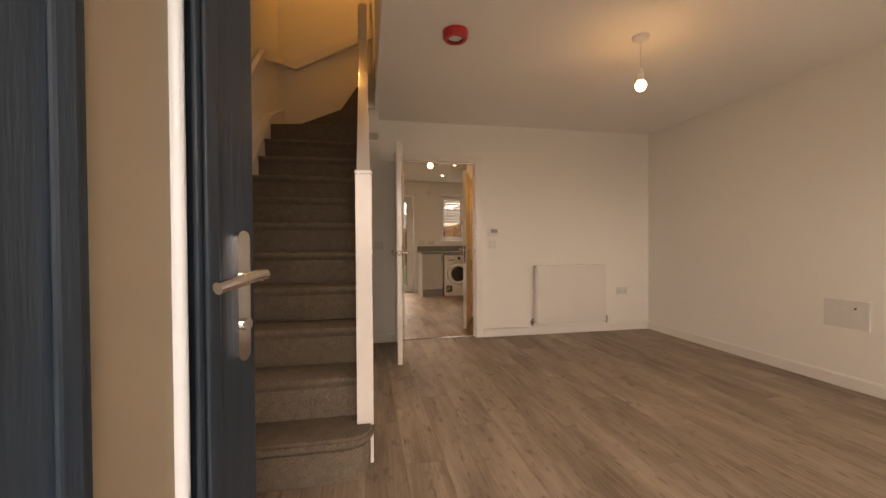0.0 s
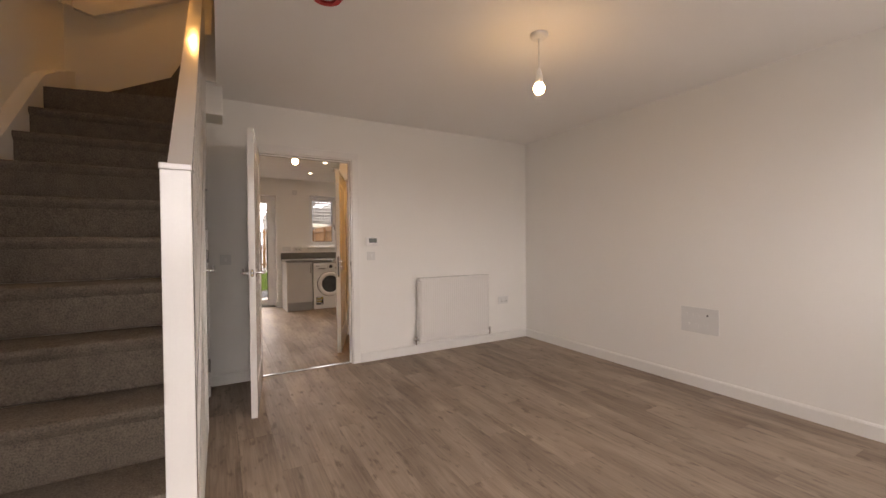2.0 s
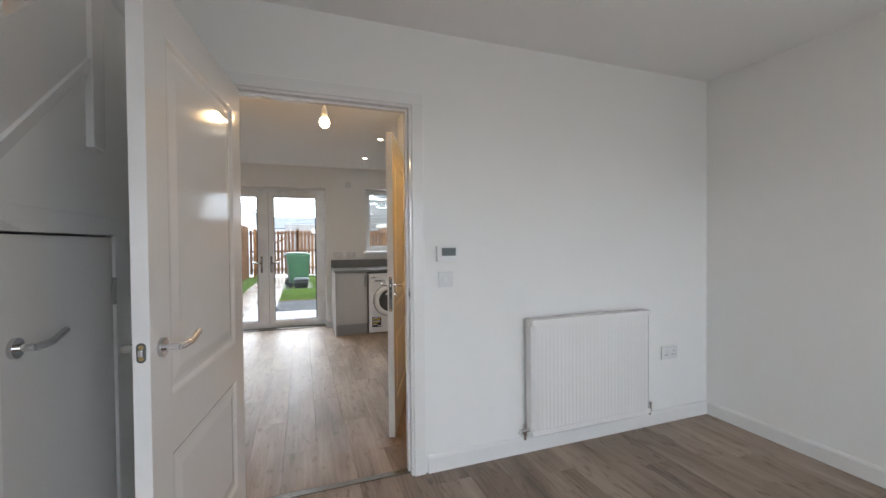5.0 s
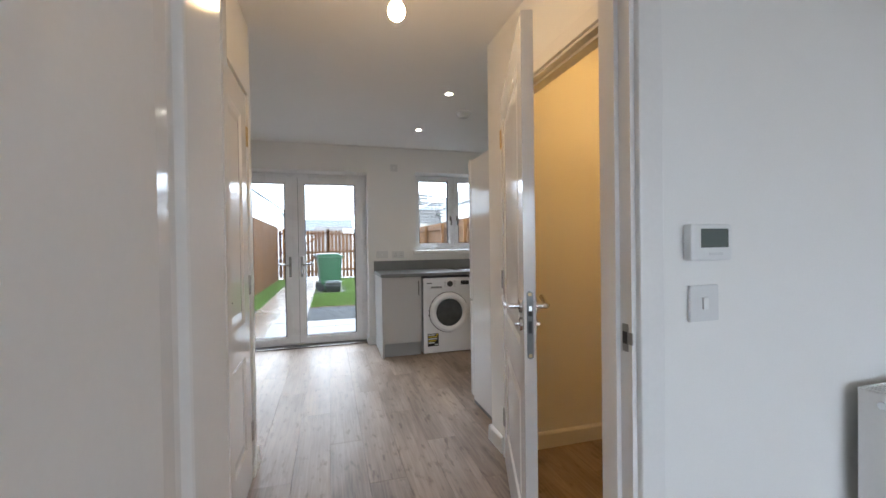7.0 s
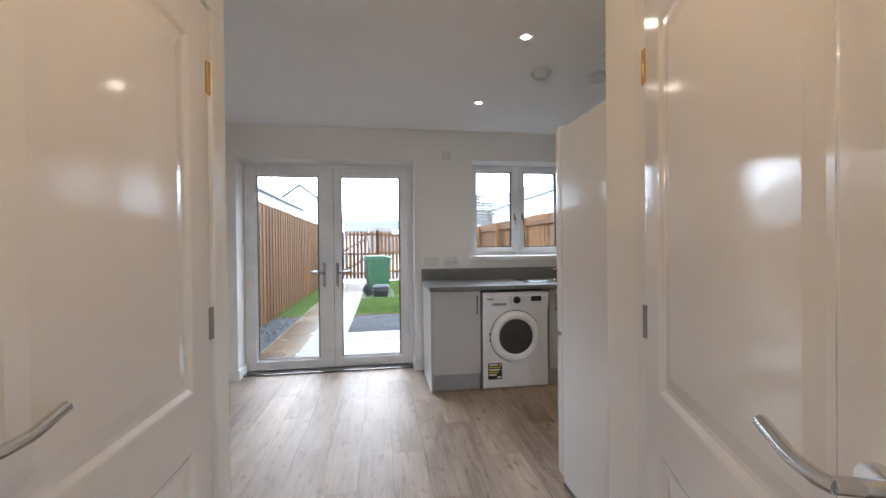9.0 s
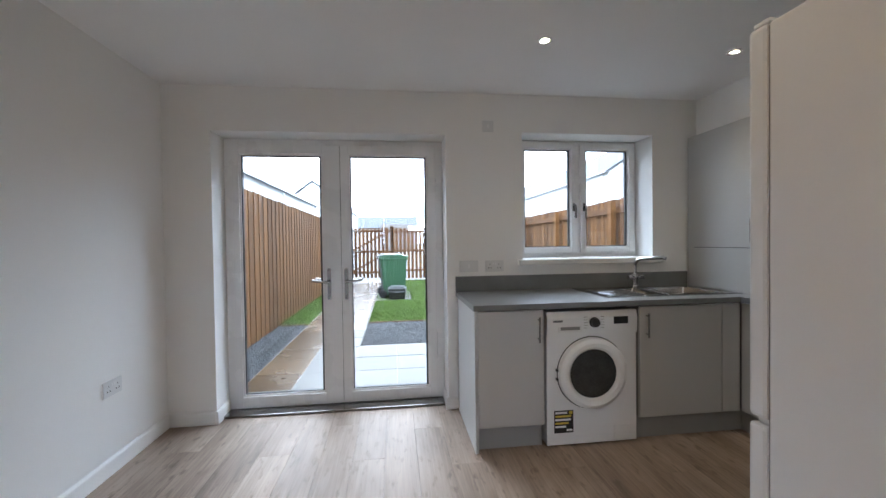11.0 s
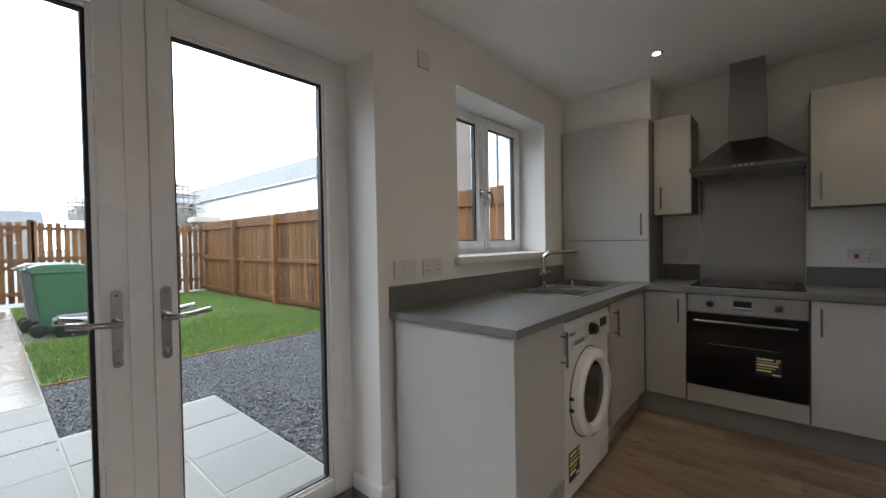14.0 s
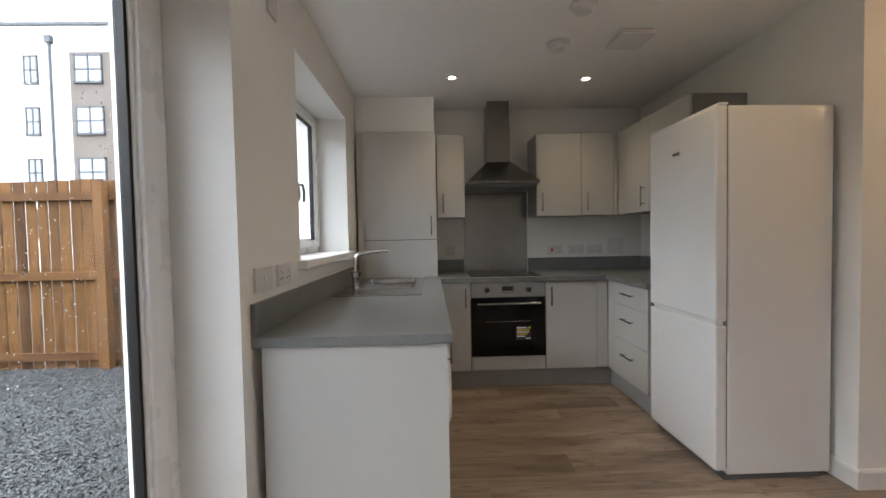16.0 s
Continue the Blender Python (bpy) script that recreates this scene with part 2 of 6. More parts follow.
M_PALEGLASS = mat("pale_window_glass", (0.34, 0.36, 0.38), 0.08, var=0.3, scale=0.7)
M_JOINTSAND = mat("pale_joint_mortar", (0.17, 0.16, 0.145), 0.8, var=0.3, scale=6)
M_FARGLASS = mat("far_window_glass", (0.22, 0.25, 0.28), 0.15, var=0.3, scale=0.7, spec=0.8)
M_SCAF = mat("scaffold_steel", (0.19, 0.18, 0.17), 0.5, 0.0, var=0.3, scale=4)
M_SHELL = mat("unclad_building_shell", (0.22, 0.20, 0.185), 0.9, var=0.3, scale=0.8)
M_ASPHALT = mat("wet_ground", (0.07, 0.068, 0.064), 0.7, var=0.3, scale=0.6, bump=0.2, bscale=30)
M_DRUM = mat("porthole_glass", (0.045, 0.046, 0.048), 0.07, var=0.5, scale=14, spec=0.7)
M_STONE = mat("sandstone_cap", (0.30, 0.27, 0.22), 0.8, var=0.15, scale=6)

# ---- mesh helpers ----
BM = bmesh.new


def box(bm, x0, y0, z0, x1, y1, z1, bevel=0.0, m=None):
    r = bmesh.ops.create_cube(bm, size=1)
    vs = r["verts"]
    for v in vs:
        v.co = Vector(((x0 + x1) / 2 + v.co.x * (x1 - x0), (y0 + y1) / 2 + v.co.y * (y1 - y0), (z0 + z1) / 2 + v.co.z * (z1 - z0)))
    if m is not None:
        bmesh.ops.transform(bm, matrix=m, verts=vs)
    if bevel:
        bmesh.ops.bevel(bm, geom=list({e for v in vs for e in v.link_edges}), offset=bevel, segments=2, profile=0.6, affect="EDGES")
    return bm


def tube(bm, p0, p1, r0, r1=None, seg=16, m=None):
    p0, p1 = Vector(p0), Vector(p1)
    d = p1 - p0
    mm = Matrix.Translation((p0 + p1) / 2) @ d.to_track_quat("Z", "Y").to_matrix().to_4x4()
    if m is not None:
        mm = m @ mm
    bmesh.ops.create_cone(bm, cap_ends=True, segments=seg, radius1=r0, radius2=r0 if r1 is None else r1, depth=d.length, matrix=mm)
    return bm


def pipe(bm, pts, r, seg=12):
    """A round bar bent along points."""
    pts = [Vector(p) for p in pts]
    rings = []
    up = Vector((0.31, 0.22, 0.92))
    for i, p in enumerate(pts):
        t = (pts[min(i + 1, len(pts) - 1)] - pts[max(i - 1, 0)]).normalized()
        a = t.cross(up).normalized()
        c = a.cross(t)
        rings.append([bm.verts.new(p + r * (math.cos(k * math.tau / seg) * a + math.sin(k * math.tau / seg) * c)) for k in range(seg)])
    for a, c in zip(rings, rings[1:]):
        for k in range(seg):
            bm.faces.new((a[k], a[(k + 1) % seg], c[(k + 1) % seg], c[k]))
    bm.faces.new(rings[0][::-1]), bm.faces.new(rings[-1])
    return bm


def prism(bm, outline, axis, a, b):
    """An outline in the two other axes, pulled along one axis from a to b."""
    def at(u, v, w):
        return {0: (w, u, v), 1: (u, w, v), 2: (u, v, w)}[axis]
    lo = [bm.verts.new(at(u, v, a)) for u, v in outline]
    hi = [bm.verts.new(at(u, v, b)) for u, v in outline]
    bm.faces.new(lo), bm.faces.new(hi[::-1])
    for i in range(len(lo)):
        j = (i + 1) % len(lo)
        bm.faces.new((lo[i], hi[i], hi[j], lo[j]))
    bmesh.ops.recalc_face_normals(bm, faces=bm.faces)
    return bm


def lathe(bm, profile, at=(0, 0, 0), seg=24, m=None):
    """Radius and height pairs turned round the z axis."""
    base = Matrix.Translation(at) if m is None else m
    rings = [[bm.verts.new(base @ Vector((r * math.cos(k * math.tau / seg), r * math.sin(k * math.tau / seg), z))) for k in range(seg)] for r, z in profile]
    for a, c in zip(rings, rings[1:]):
        for k in range(seg):
            bm.faces.new((a[k], a[(k + 1) % seg], c[(k + 1) % seg], c[k]))
    bm.faces.new(rings[0][::-1]), bm.faces.new(rings[-1])
    bmesh.ops.recalc_face_normals(bm, faces=bm.faces)
    return bm


def mesh_of(name, bm, material, smooth=False):
    me = bpy.data.meshes.new(name)
    bm.to_mesh(me)
    bm.free()
    me.materials.append(material)
    if smooth:
        for p in me.polygons:
            p.use_smooth = True
        me.set_sharp_from_angle(angle=radians(35))
    return me


def part(name, bm, material, parent, label="", smooth=False):
    ob = new(name, mesh_of(name, bm, material, smooth))
    ob.parent = parent
    if label:
        ob["label"] = label
    return ob


def thing(name, label, category, at=None, group="", kind=""):
    ob = new(name)
    ob.empty_display_size = 0.1
    if at is not None:
        ob.matrix_world = at
    return tagged(ob, label, category, group, kind)


def structure(name, bm, material, label, category="wall", smooth=False):
    return tagged(new(name, mesh_of(name, bm, material, smooth)), label, category, kind="structure")


def one(name, bm, material, label, category, group="", smooth=False):
    return tagged(new(name, mesh_of(name, bm, material, smooth)), label, category, group)


def holed(axis, t0, t1, a0, a1, z0, z1, holes):
    """A wall as thick as t0 to t1, along one axis from a0 to a1, with openings (a, b, bottom, top) through it."""
    bm = BM()
    cuts = sorted({a0, a1, *[h[0] for h in holes], *[h[1] for h in holes]})
    for p, q in zip(cuts, cuts[1:]):
        mid = (p + q) / 2
        spans, low = [], z0
        for h in sorted((h for h in holes if h[0] < mid < h[1]), key=lambda h: h[2]):
            spans.append((low, h[2]))
            low = h[3]
        spans.append((low, z1))
        for s, e in spans:
            if e - s > 1e-4:
                if axis == "x":
                    box(bm, p, t0, s, q, t1, e)
                else:
                    box(bm, t0, p, s, t1, q, e)
    bmesh.ops.remove_doubles(bm, verts=bm.verts, dist=1e-5)
    seen = {}
    for f in bm.faces:
        key = tuple(round(c, 4) for c in f.calc_center_median()) + (round(f.calc_area(), 5),)
        seen.setdefault(key, []).append(f)
    bmesh.ops.delete(bm, geom=[f for fs in seen.values() if len(fs) > 1 for f in fs], context="FACES_ONLY")
    return bm

M_DROP = mat("rain_drop", (0.75, 0.78, 0.80), 0.05, var=0.0, spec=0.8)

# ---- plan ----
XL, XR, YF, YB = -0.64, 3.80, 1.0, 9.63
CEIL, GROUND = 2.42, -0.10

structure("wall_front", holed("x", 0.70, YF, -0.94, 4.10, -0.1, 5.2, [(-0.38, 0.70, -0.1, 2.10), (1.80, 3.30, 0.85, 2.05)]), M_WALL, "white painted front wall with door and window openings")
structure("wall_party_west", holed("y", -0.94, XL, YF, 10.0, -0.1, 5.2, []), M_WALL, "plain white painted side wall rising up the stairwell")
structure("wall_party_east", holed("y", XR, 4.10, YF, 10.0, -0.1, 5.2, []), M_WALL, "plain white painted long side wall")
structure("wall_garden", holed("x", YB, 10.0, XL, XR, -0.1, 5.2, [(-0.315, 1.365, -0.1, 2.10), (1.965, 3.060, 1.138, 2.126)]), M_WALL, "white painted rear wall with deep reveals")
structure("wall_living_rear", holed("x", 5.48, 5.58, 0.33, XR, 0, CEIL, [(0.695, 1.590, 0, 2.025)]), M_WALL, "white painted partition with a door opening")
structure("wall_hall_west", holed("y", 0.40, 0.50, 5.58, 7.05, 0, CEIL, [(6.130, 7.02, 0, 2.02)]), M_WALL, "white painted hall partition with a cupboard door")
structure("wall_kitchen_south_west", holed("x", 7.05, 7.15, XL, 0.50, 0, CEIL, []), M_WALL, "white painted kitchen partition")
structure("wall_hall_east", holed("y", 1.86, 1.96, 5.58, 7.0, 0, CEIL, [(5.825, 6.765, 0, 2.025)]), M_WALL, "white painted hall partition with the cloakroom doorway")
structure("wall_cloakroom_north", holed("x", 6.82, 7.0, 1.96, XR, 0, CEIL, []), M_WALL, "white painted wall between cloakroom and kitchen")
structure("wall_cloakroom_east", holed("y", 3.50, 3.60, 5.58, 6.82, 0, CEIL, []), M_WALL, "plain white cloakroom wall")
structure("wall_stair_rear", holed("x", 5.97, 6.07, XL, 0.40, 0, 5.0, []), M_WALL, "cream painted wall at the turn of the stairs")
structure("wall_landing", holed("y", 0.43, 0.53, 2.6, 6.07, 2.56, 5.0, [(5.02, 5.97, 2.56, 4.7)]), M_WALL, "painted landing wall above the stairwell")
structure("wall_landing_far", holed("y", 1.60, 1.70, 4.9, 6.07, 2.56, 5.0, []), M_WALL, "plain landing wall")
structure("wall_landing_front", holed("x", 2.5, 2.6, XL, 0.53, 2.56, 5.0, []), M_WALL, "plain upper wall over the stair foot")
structure("wall_landing_side", holed("x", 6.07, 6.17, 0.39, 1.70, 2.56, 5.0, []), M_WALL, "plain landing end wall")
structure("wall_landing_near", holed("x", 4.80, 4.90, 0.53, 1.70, 2.56, 5.0, []), M_WALL, "plain landing end wall")
structure("ceiling_living", box(box(BM(), 0.43, YF, CEIL, XR, 5.48, 2.56), XL, YF, CEIL, 0.43, 2.6, 2.56), M_CEIL, "flat white painted living room ceiling", "ceiling")
structure("ceiling_rear", box(box(BM(), 0.43, 5.48, CEIL, XR, 7.05, 2.56), XL, 7.05, CEIL, XR, YB, 2.56), M_CEIL, "flat white painted kitchen ceiling", "ceiling")
structure("ceiling_upper", box(BM(), XL, 2.5, 5.0, 1.7, 6.17, 5.1), M_CEIL, "white ceiling over the landing", "ceiling")
structure("ceiling_roof_slab", box(BM(), -0.94, 0.7, 5.2, 4.1, 10.0, 5.3), M_CEIL, "plain slab closing the house above", "ceiling")
structure("ceiling_stair_edge", box(BM(), 0.339, 5.10, CEIL, 0.43, 5.48, 2.56), M_CEIL, "flat white ceiling strip beside the stair panelling", "ceiling")
structure("stair_bulkhead", box(BM(), 0.30, 5.20, 2.20, 0.47, 5.48, CEIL, 0.004), M_WALL, "small painted boxing where stairs meet the ceiling", "boxing")
structure("subfloor", box(BM(), -0.94, 0.70, -0.105, 4.10, 9.93, -0.014), M_JOINT, "dark board under the laminate", "floor")
structure("pipe_boxing", box(BM(), 3.45, 8.965, 2.106, XR, YB, CEIL, 0.003), M_WALL, "painted boxing above the boiler cupboard", "boxing")


def skirting(name, runs):
    """Boards 95 mm high along runs (x0, y0, x1, y1, side): side is the way that the face looks."""
    bm = BM()
    for x0, y0, x1, y1, side in runs:
        h, t = 0.095, 0.016
        prof = [(0, 0), (t, 0), (t, h - 0.014), (t - 0.006, h - 0.004), (0.004, h), (0, h)]
        if side in ("-y", "+y"):
            s = -1 if side == "-y" else 1
            prism(bm, [(y0 + s * u, v) for u, v in prof], 0, x0, x1)
        else:
            s = -1 if side == "-x" else 1
            prism(bm, [(x0 + s * u, v) for u, v in prof], 1, y0, y1)
    return structure(name, bm, M_TRIM, "white painted skirting board", "skirting board")


skirting("baseboard_living", [(0.36, 5.479, 0.646, 5.479, "-y"), (1.65, 5.479, XR, 5.479, "-y"), (3.799, YF, 3.799, 5.462, "-x")])
skirting("baseboard_hall", [(0.501, 5.58, 0.501, 6.08, "+x"), (1.859, 5.58, 1.859, 5.77, "-x"), (1.859, 6.83, 1.859, 7.0, "-x"), (0.501, 7.085, 0.501, 7.166, "+x")])
skirting("baseboard_cloakroom", [(1.96, 6.819, 3.50, 6.819, "-y"), (3.499, 5.58, 3.499, 6.80, "-x")])
skirting("baseboard_kitchen", [(-0.639, 7.15, -0.639, YB, "+x"), (XL, 9.629, -0.315, 9.629, "-y"), (1.365, 9.629, 1.435, 9.629, "-y"), (1.844, 7.001, 2.02, 7.001, "+y"), (1.364, 9.614, 1.364, 9.828, "-x"), (-0.314, 9.614, -0.314, 9.828, "+x")])

# ---- doors ----


def panel_leaf(bm, w, h, t=0.040):
    """A moulded two-panel leaf from (0, -t/2, 0) to (w, t/2, h)."""
    st, top, lock0, lock1, bot = 0.115, 0.12, 0.675, 0.832, 0.20
    core = t / 2 - 0.009
    box(bm, 0.004, -core, 0.004, w - 0.004, core, h - 0.004)
    for x0, z0, x1, z1 in ((0, 0, st, h), (w - st, 0, w, h), (st, 0, w - st, bot), (st, lock0, w - st, lock1), (st, h - top, w - st, h)):
        box(bm, x0, -t / 2, z0, x1, t / 2, z1)
    for z0, z1 in ((bot, lock0), (lock1, h - top)):
        for s in (-1, 1):
            a, d, e = t / 2, core + 0.001, t / 2 - 0.003
            rings = []
            for inset, depth in ((0, a), (0.006, a - 0.001), (0.020, d), (0.034, d), (0.070, e)):
                rings.append([bm.verts.new((x, s * depth, z)) for x, z in ((st + inset, z0 + inset), (w - st - inset, z0 + inset), (w - st - inset, z1 - inset), (st + inset, z1 - inset))])
            for p, q in zip(rings, rings[1:]):
                for k in range(4):
                    bm.faces.new((p[k], p[(k + 1) % 4], q[(k + 1) % 4], q[k]) if s < 0 else (p[k], q[k], q[(k + 1) % 4], p[(k + 1) % 4]))
            bm.faces.new(rings[-1] if s < 0 else rings[-1][::-1])
    return bm


def lever(parent, x, z, face, way, label="polished chrome lever handle on a round rose", lock=False):
    """Lever on a leaf: face is the signed y of the leaf's surface, way the side to which the lever points."""
    s = 1 if face > 0 else -1
    bm = BM()
    tube(bm, (x, face, z), (x, face + s * 0.009, z), 0.026, 0.025, 24)
    tube(bm, (x, face, z), (x, face + s * 0.045, z), 0.0095)
    pts = [(x - way * 0.004, face + s * 0.043, z), (x + way * 0.012, face + s * 0.050, z), (x + way * 0.05, face + s * 0.052, z + 0.001), (x + way * 0.062, face + s * 0.052, z + 0.003), (x + way * 0.118, face + s * 0.050, z + 0.016)]
    pipe(bm, pts, 0.0095)
    if lock:
        tube(bm, (x, face, z - 0.062), (x, face + s * 0.008, z - 0.062), 0.025, 0.024, 24)
        tube(bm, (x, face + s * 0.008, z - 0.062), (x, face + s * 0.022, z - 0.062), 0.007)
    return part("lever_handle", bm, M_CHROME, parent, label, True)


def hinge_at(parent, m, z, material=M_HINGE):
    bm = BM()
    box(bm, -0.016, -0.002, z - 0.05, 0.016, 0.002, z + 0.05, m=m)
    for k in range(5):
        tube(bm, (0, 0, z - 0.05 + k * 0.02 + 0.001), (0, 0, z - 0.05 + k * 0.02 + 0.019), 0.006, seg=12, m=m)
    return part("hinge", bm, material, parent, "dull metal butt hinge", True)


def swing_door(name, label, w, h, hinge_xy, turn, handles, latch=True, lock=False, plain=False):
    """A leaf hung at hinge_xy, running out along the direction turn (degrees from +x)."""
    d = thing(name, label, "door", pose(hinge_xy[0], hinge_xy[1], 0.006, 0, 0, turn), kind="structure")
    part("leaf", panel_leaf(BM(), w, h) if not plain else box(BM(), 0, -0.02, 0, w, 0.02, h, 0.002), M_GLOSS, d)
    for face in handles:
        lever(d, w - 0.06, 0.987, face * 0.02, -1, lock=lock)
    if latch:
        z0, z1 = (0.83, 1.035) if lock else (0.974, 1.003)
        plate_bm = prism(BM(), [(0.011 * math.cos(a), (z1 if math.sin(a) >= 0 else z0) + 0.011 * math.sin(a)) for a in [k * math.tau / 20 for k in range(20)]], 0, w - 0.0005, w + 0.002)
        lp = part("latch_plate", plate_bm, M_LATCH, d, "dull steel latch plate on the leaf edge")
        part("latch_bolt", box(BM(), w, -0.005, 0.979, w + 0.009, 0.006, 0.998, 0.002), M_CHROME, lp)
        for z in (z0, z1):
            part("screw", tube(BM(), (w + 0.001, 0, z), (w + 0.003, 0, z), 0.006, seg=10), M_BRASS, lp)
        if lock:
            for za, zb in ((0.962, 0.982), (0.905, 0.945)):
                part("bolt_slot", box(BM(), w + 0.001, -0.006, za, w + 0.0026, 0.006, zb), M_SEAL, lp)
    return d


def door_casing(name, axis, t0, t1, a0, a1, top, faces, label="white painted door frame and architrave"):
    """Lining and architraves round a clear opening a0 to a1 through a wall from t0 to t1."""
    d = thing(name, label, "door frame", kind="structure")

    def b(bm, a, c, t, u, z0, z1, bv=0.0):
        return box(bm, a, t, z0, c, u, z1, bv) if axis == "x" else box(bm, t, a, z0, u, c, z1, bv)

    lin = BM()
    b(lin, a0 - 0.03, a0, t0 - 0.002, t1 + 0.002, 0, top + 0.028), b(lin, a1, a1 + 0.03, t0 - 0.002, t1 + 0.002, 0, top + 0.028)
    b(lin, a0, a1, t0 - 0.002, t1 + 0.002, top, top + 0.028)
    mid = (t0 + t1) / 2
    b(lin, a0, a0 + 0.012, mid - 0.016, mid + 0.016, 0, top), b(lin, a1 - 0.012, a1, mid - 0.016, mid + 0.016, 0, top), b(lin, a0 + 0.012, a1 - 0.012, mid - 0.016, mid + 0.016, top - 0.012, top)
    part("lining", lin, M_GLOSS, d)
    for f in faces:
        t, u = (t0 - 0.017, t0 - 0.0005) if f < 0 else (t1 + 0.0005, t1 + 0.017)
        for n, a, c, z0, z1 in (("architrave_side", a0 - 0.078, a0 - 0.012, 0, top + 0.012), ("architrave_side", a1 + 0.012, a1 + 0.078, 0, top + 0.012), ("architrave_head", a0 - 0.078, a1 + 0.078, top + 0.012, top + 0.078)):
            part(n, b(BM(), a, c, t, u, z0, z1, 0.004), M_TRIM, d)
    return d


door_casing("door_frame_1", "x", 5.48, 5.58, 0.725, 1.560, 1.995, (-1, 1))
door_casing("door_frame_2", "y", 0.40, 0.50, 6.160, 6.99, 1.99, (1,))
door_casing("door_frame_3", "y", 1.86, 1.96, 5.855, 6.735, 1.995, (-1,))
structure("door_threshold", box(BM(), 0.725, 5.505, 0.001, 1.56, 5.545, 0.009, 0.003), M_STEEL, "thin metal threshold strip between floors", "threshold")

d1 = swing_door("door_1", "open white two-panel moulded living room door", 0.85, 1.97, (0.728, 5.455), 262.9, (1, -1))
for hz in (0.25, 1.0, 1.78):
    hinge_at(d1, pose(-0.004, -0.018, 0), hz)
d2 = swing_door("door_2", "closed white two-panel moulded hall cupboard door", 0.82, 1.975, (0.488, 6.985), 270, (1,), latch=False)
for hz in (0.25, 1.01, 1.775):
    hinge_at(d2, pose(-0.004, 0.022, 0), hz, M_BRASS if hz > 1.5 else M_HINGE)
d3 = swing_door("door_3", "half-open white two-panel moulded cloakroom door", 0.855, 1.975, (1.842, 6.728), 249.9, (1, -1), lock=True)
for hz in (0.25, 1.01, 1.775):
    hinge_at(d3, pose(-0.004, -0.022, 0), hz, M_BRASS if hz > 1.5 else M_HINGE)
keep = part("strike_plate", box(box(BM(), 1.5580, 5.488, 0.960, 1.5605, 5.506, 1.024, 0.001), 1.5570, 5.474, 0.978, 1.5605, 5.489, 1.006, 0.001), M_HINGE, bpy.data.objects["door_frame_1"], "metal strike plate in the frame")
part("keep_hole", box(BM(), 1.5570, 5.489, 0.978, 1.5578, 5.504, 1.006), M_SEAL, keep)

# ---- front door, open inward ----
FD = thing("door_front", "open anthracite composite front door with glazed strip", "door", pose(-0.298, 1.062, 0.01, 0, 0, 68.0), kind="structure")
FW, FH = 1.000, 2.05
HX = FW - 0.040
G0, G1 = FW - 0.338, FW - 0.110
fl = BM()
for x0, z0, x1, z1 in ((0, 0, G0, FH), (G1, 0, FW, FH), (G0, 0, G1, 0.16), (G0, 1.94, G1, FH)):
    box(fl, x0, -0.034, z0, x1, 0.034, z1)
part("leaf", fl, M_DOOR, FD)
gb = BM()
for s in (-1, 1):
    for x0, z0, x1, z1 in ((G0 - 0.012, 0.148, G0 + 0.018, 1.952), (G1 - 0.018, 0.148, G1 + 0.012, 1.952), (G0 + 0.018, 0.148, G1 - 0.018, 0.178), (G0 + 0.018, 1.922, G1 - 0.018, 1.952)):
        box(gb, x0, min(s * 0.034, s * 0.044), z0, x1, max(s * 0.034, s * 0.044), z1, 0.005)
    for x0, x1 in ((G1 - 0.030, G1 - 0.019), (G0 + 0.019, G0 + 0.030)):
        box(gb, x0, min(s * 0.026, s * 0.036), 0.178, x1, max(s * 0.026, s * 0.036), 1.922, 0.003)
part("glazing_bead", gb, M_DOOR, FD)
part("glazing_spacer", box(prism(BM(), [(G1 - 0.041 + 0.014 * math.cos(a), 0.022 * math.sin(a)) for a in [k * math.tau / 24 for k in range(24)]], 2, 0.178, 1.922), G0 + 0.018, -0.02, 0.178, G0 + 0.024, 0.02, 1.922), M_EDGE, FD, "rounded edge strip of the glazing unit, daylight in its colour", True)
part("glass_pane", box(BM(), G0 + 0.024, -0.008, 0.178, G1 - 0.052, 0.008, 1.922), M_FROST, FD, "satin privacy glass")
for s in (-1, 1):
    hb = BM()
    prism(hb, [(HX + 0.017 * math.cos(a), (1.078 if math.sin(a) >= 0 else 0.865) + 0.017 * math.sin(a)) for a in [k * math.tau / 24 for k in range(24)]], 1, s * 0.034, s * 0.044)
    tube(hb, (HX, s * 0.04, 1.01), (HX, s * 0.082, 1.01), 0.010)
    pipe(hb, [(HX + 0.007, s * 0.082, 1.012), (HX - 0.025, s * 0.088, 1.012), (HX - 0.065, s * 0.086, 1.006), (HX - 0.11, s * 0.080, 0.998)], 0.0105)
    tube(hb, (HX, s * 0.04, 0.918), (HX, s * 0.052, 0.918), 0.012)
    part("lever_handle", hb, M_CHROME, FD, "brushed steel lever on a long backplate", True)
part("lock_strip", box(BM(), FW - 0.0005, -0.011, 0.1, FW + 0.002, 0.011, 1.95), M_STEEL, FD)
fr = BM()
for x0, z0, x1, z1 in ((-0.38, -0.05, -0.34, 2.10), (0.66, -0.05, 0.70, 2.10), (-0.34, 2.07, 0.66, 2.10)):
    box(fr, x0, 0.86, z0, x1, 0.99, z1)
structure("door_front_frame", fr, M_UPVC, "white front door frame", "door frame")
wf = thing("window_front", "white front window frame behind the walk", "window", kind="structure")
fr = BM()
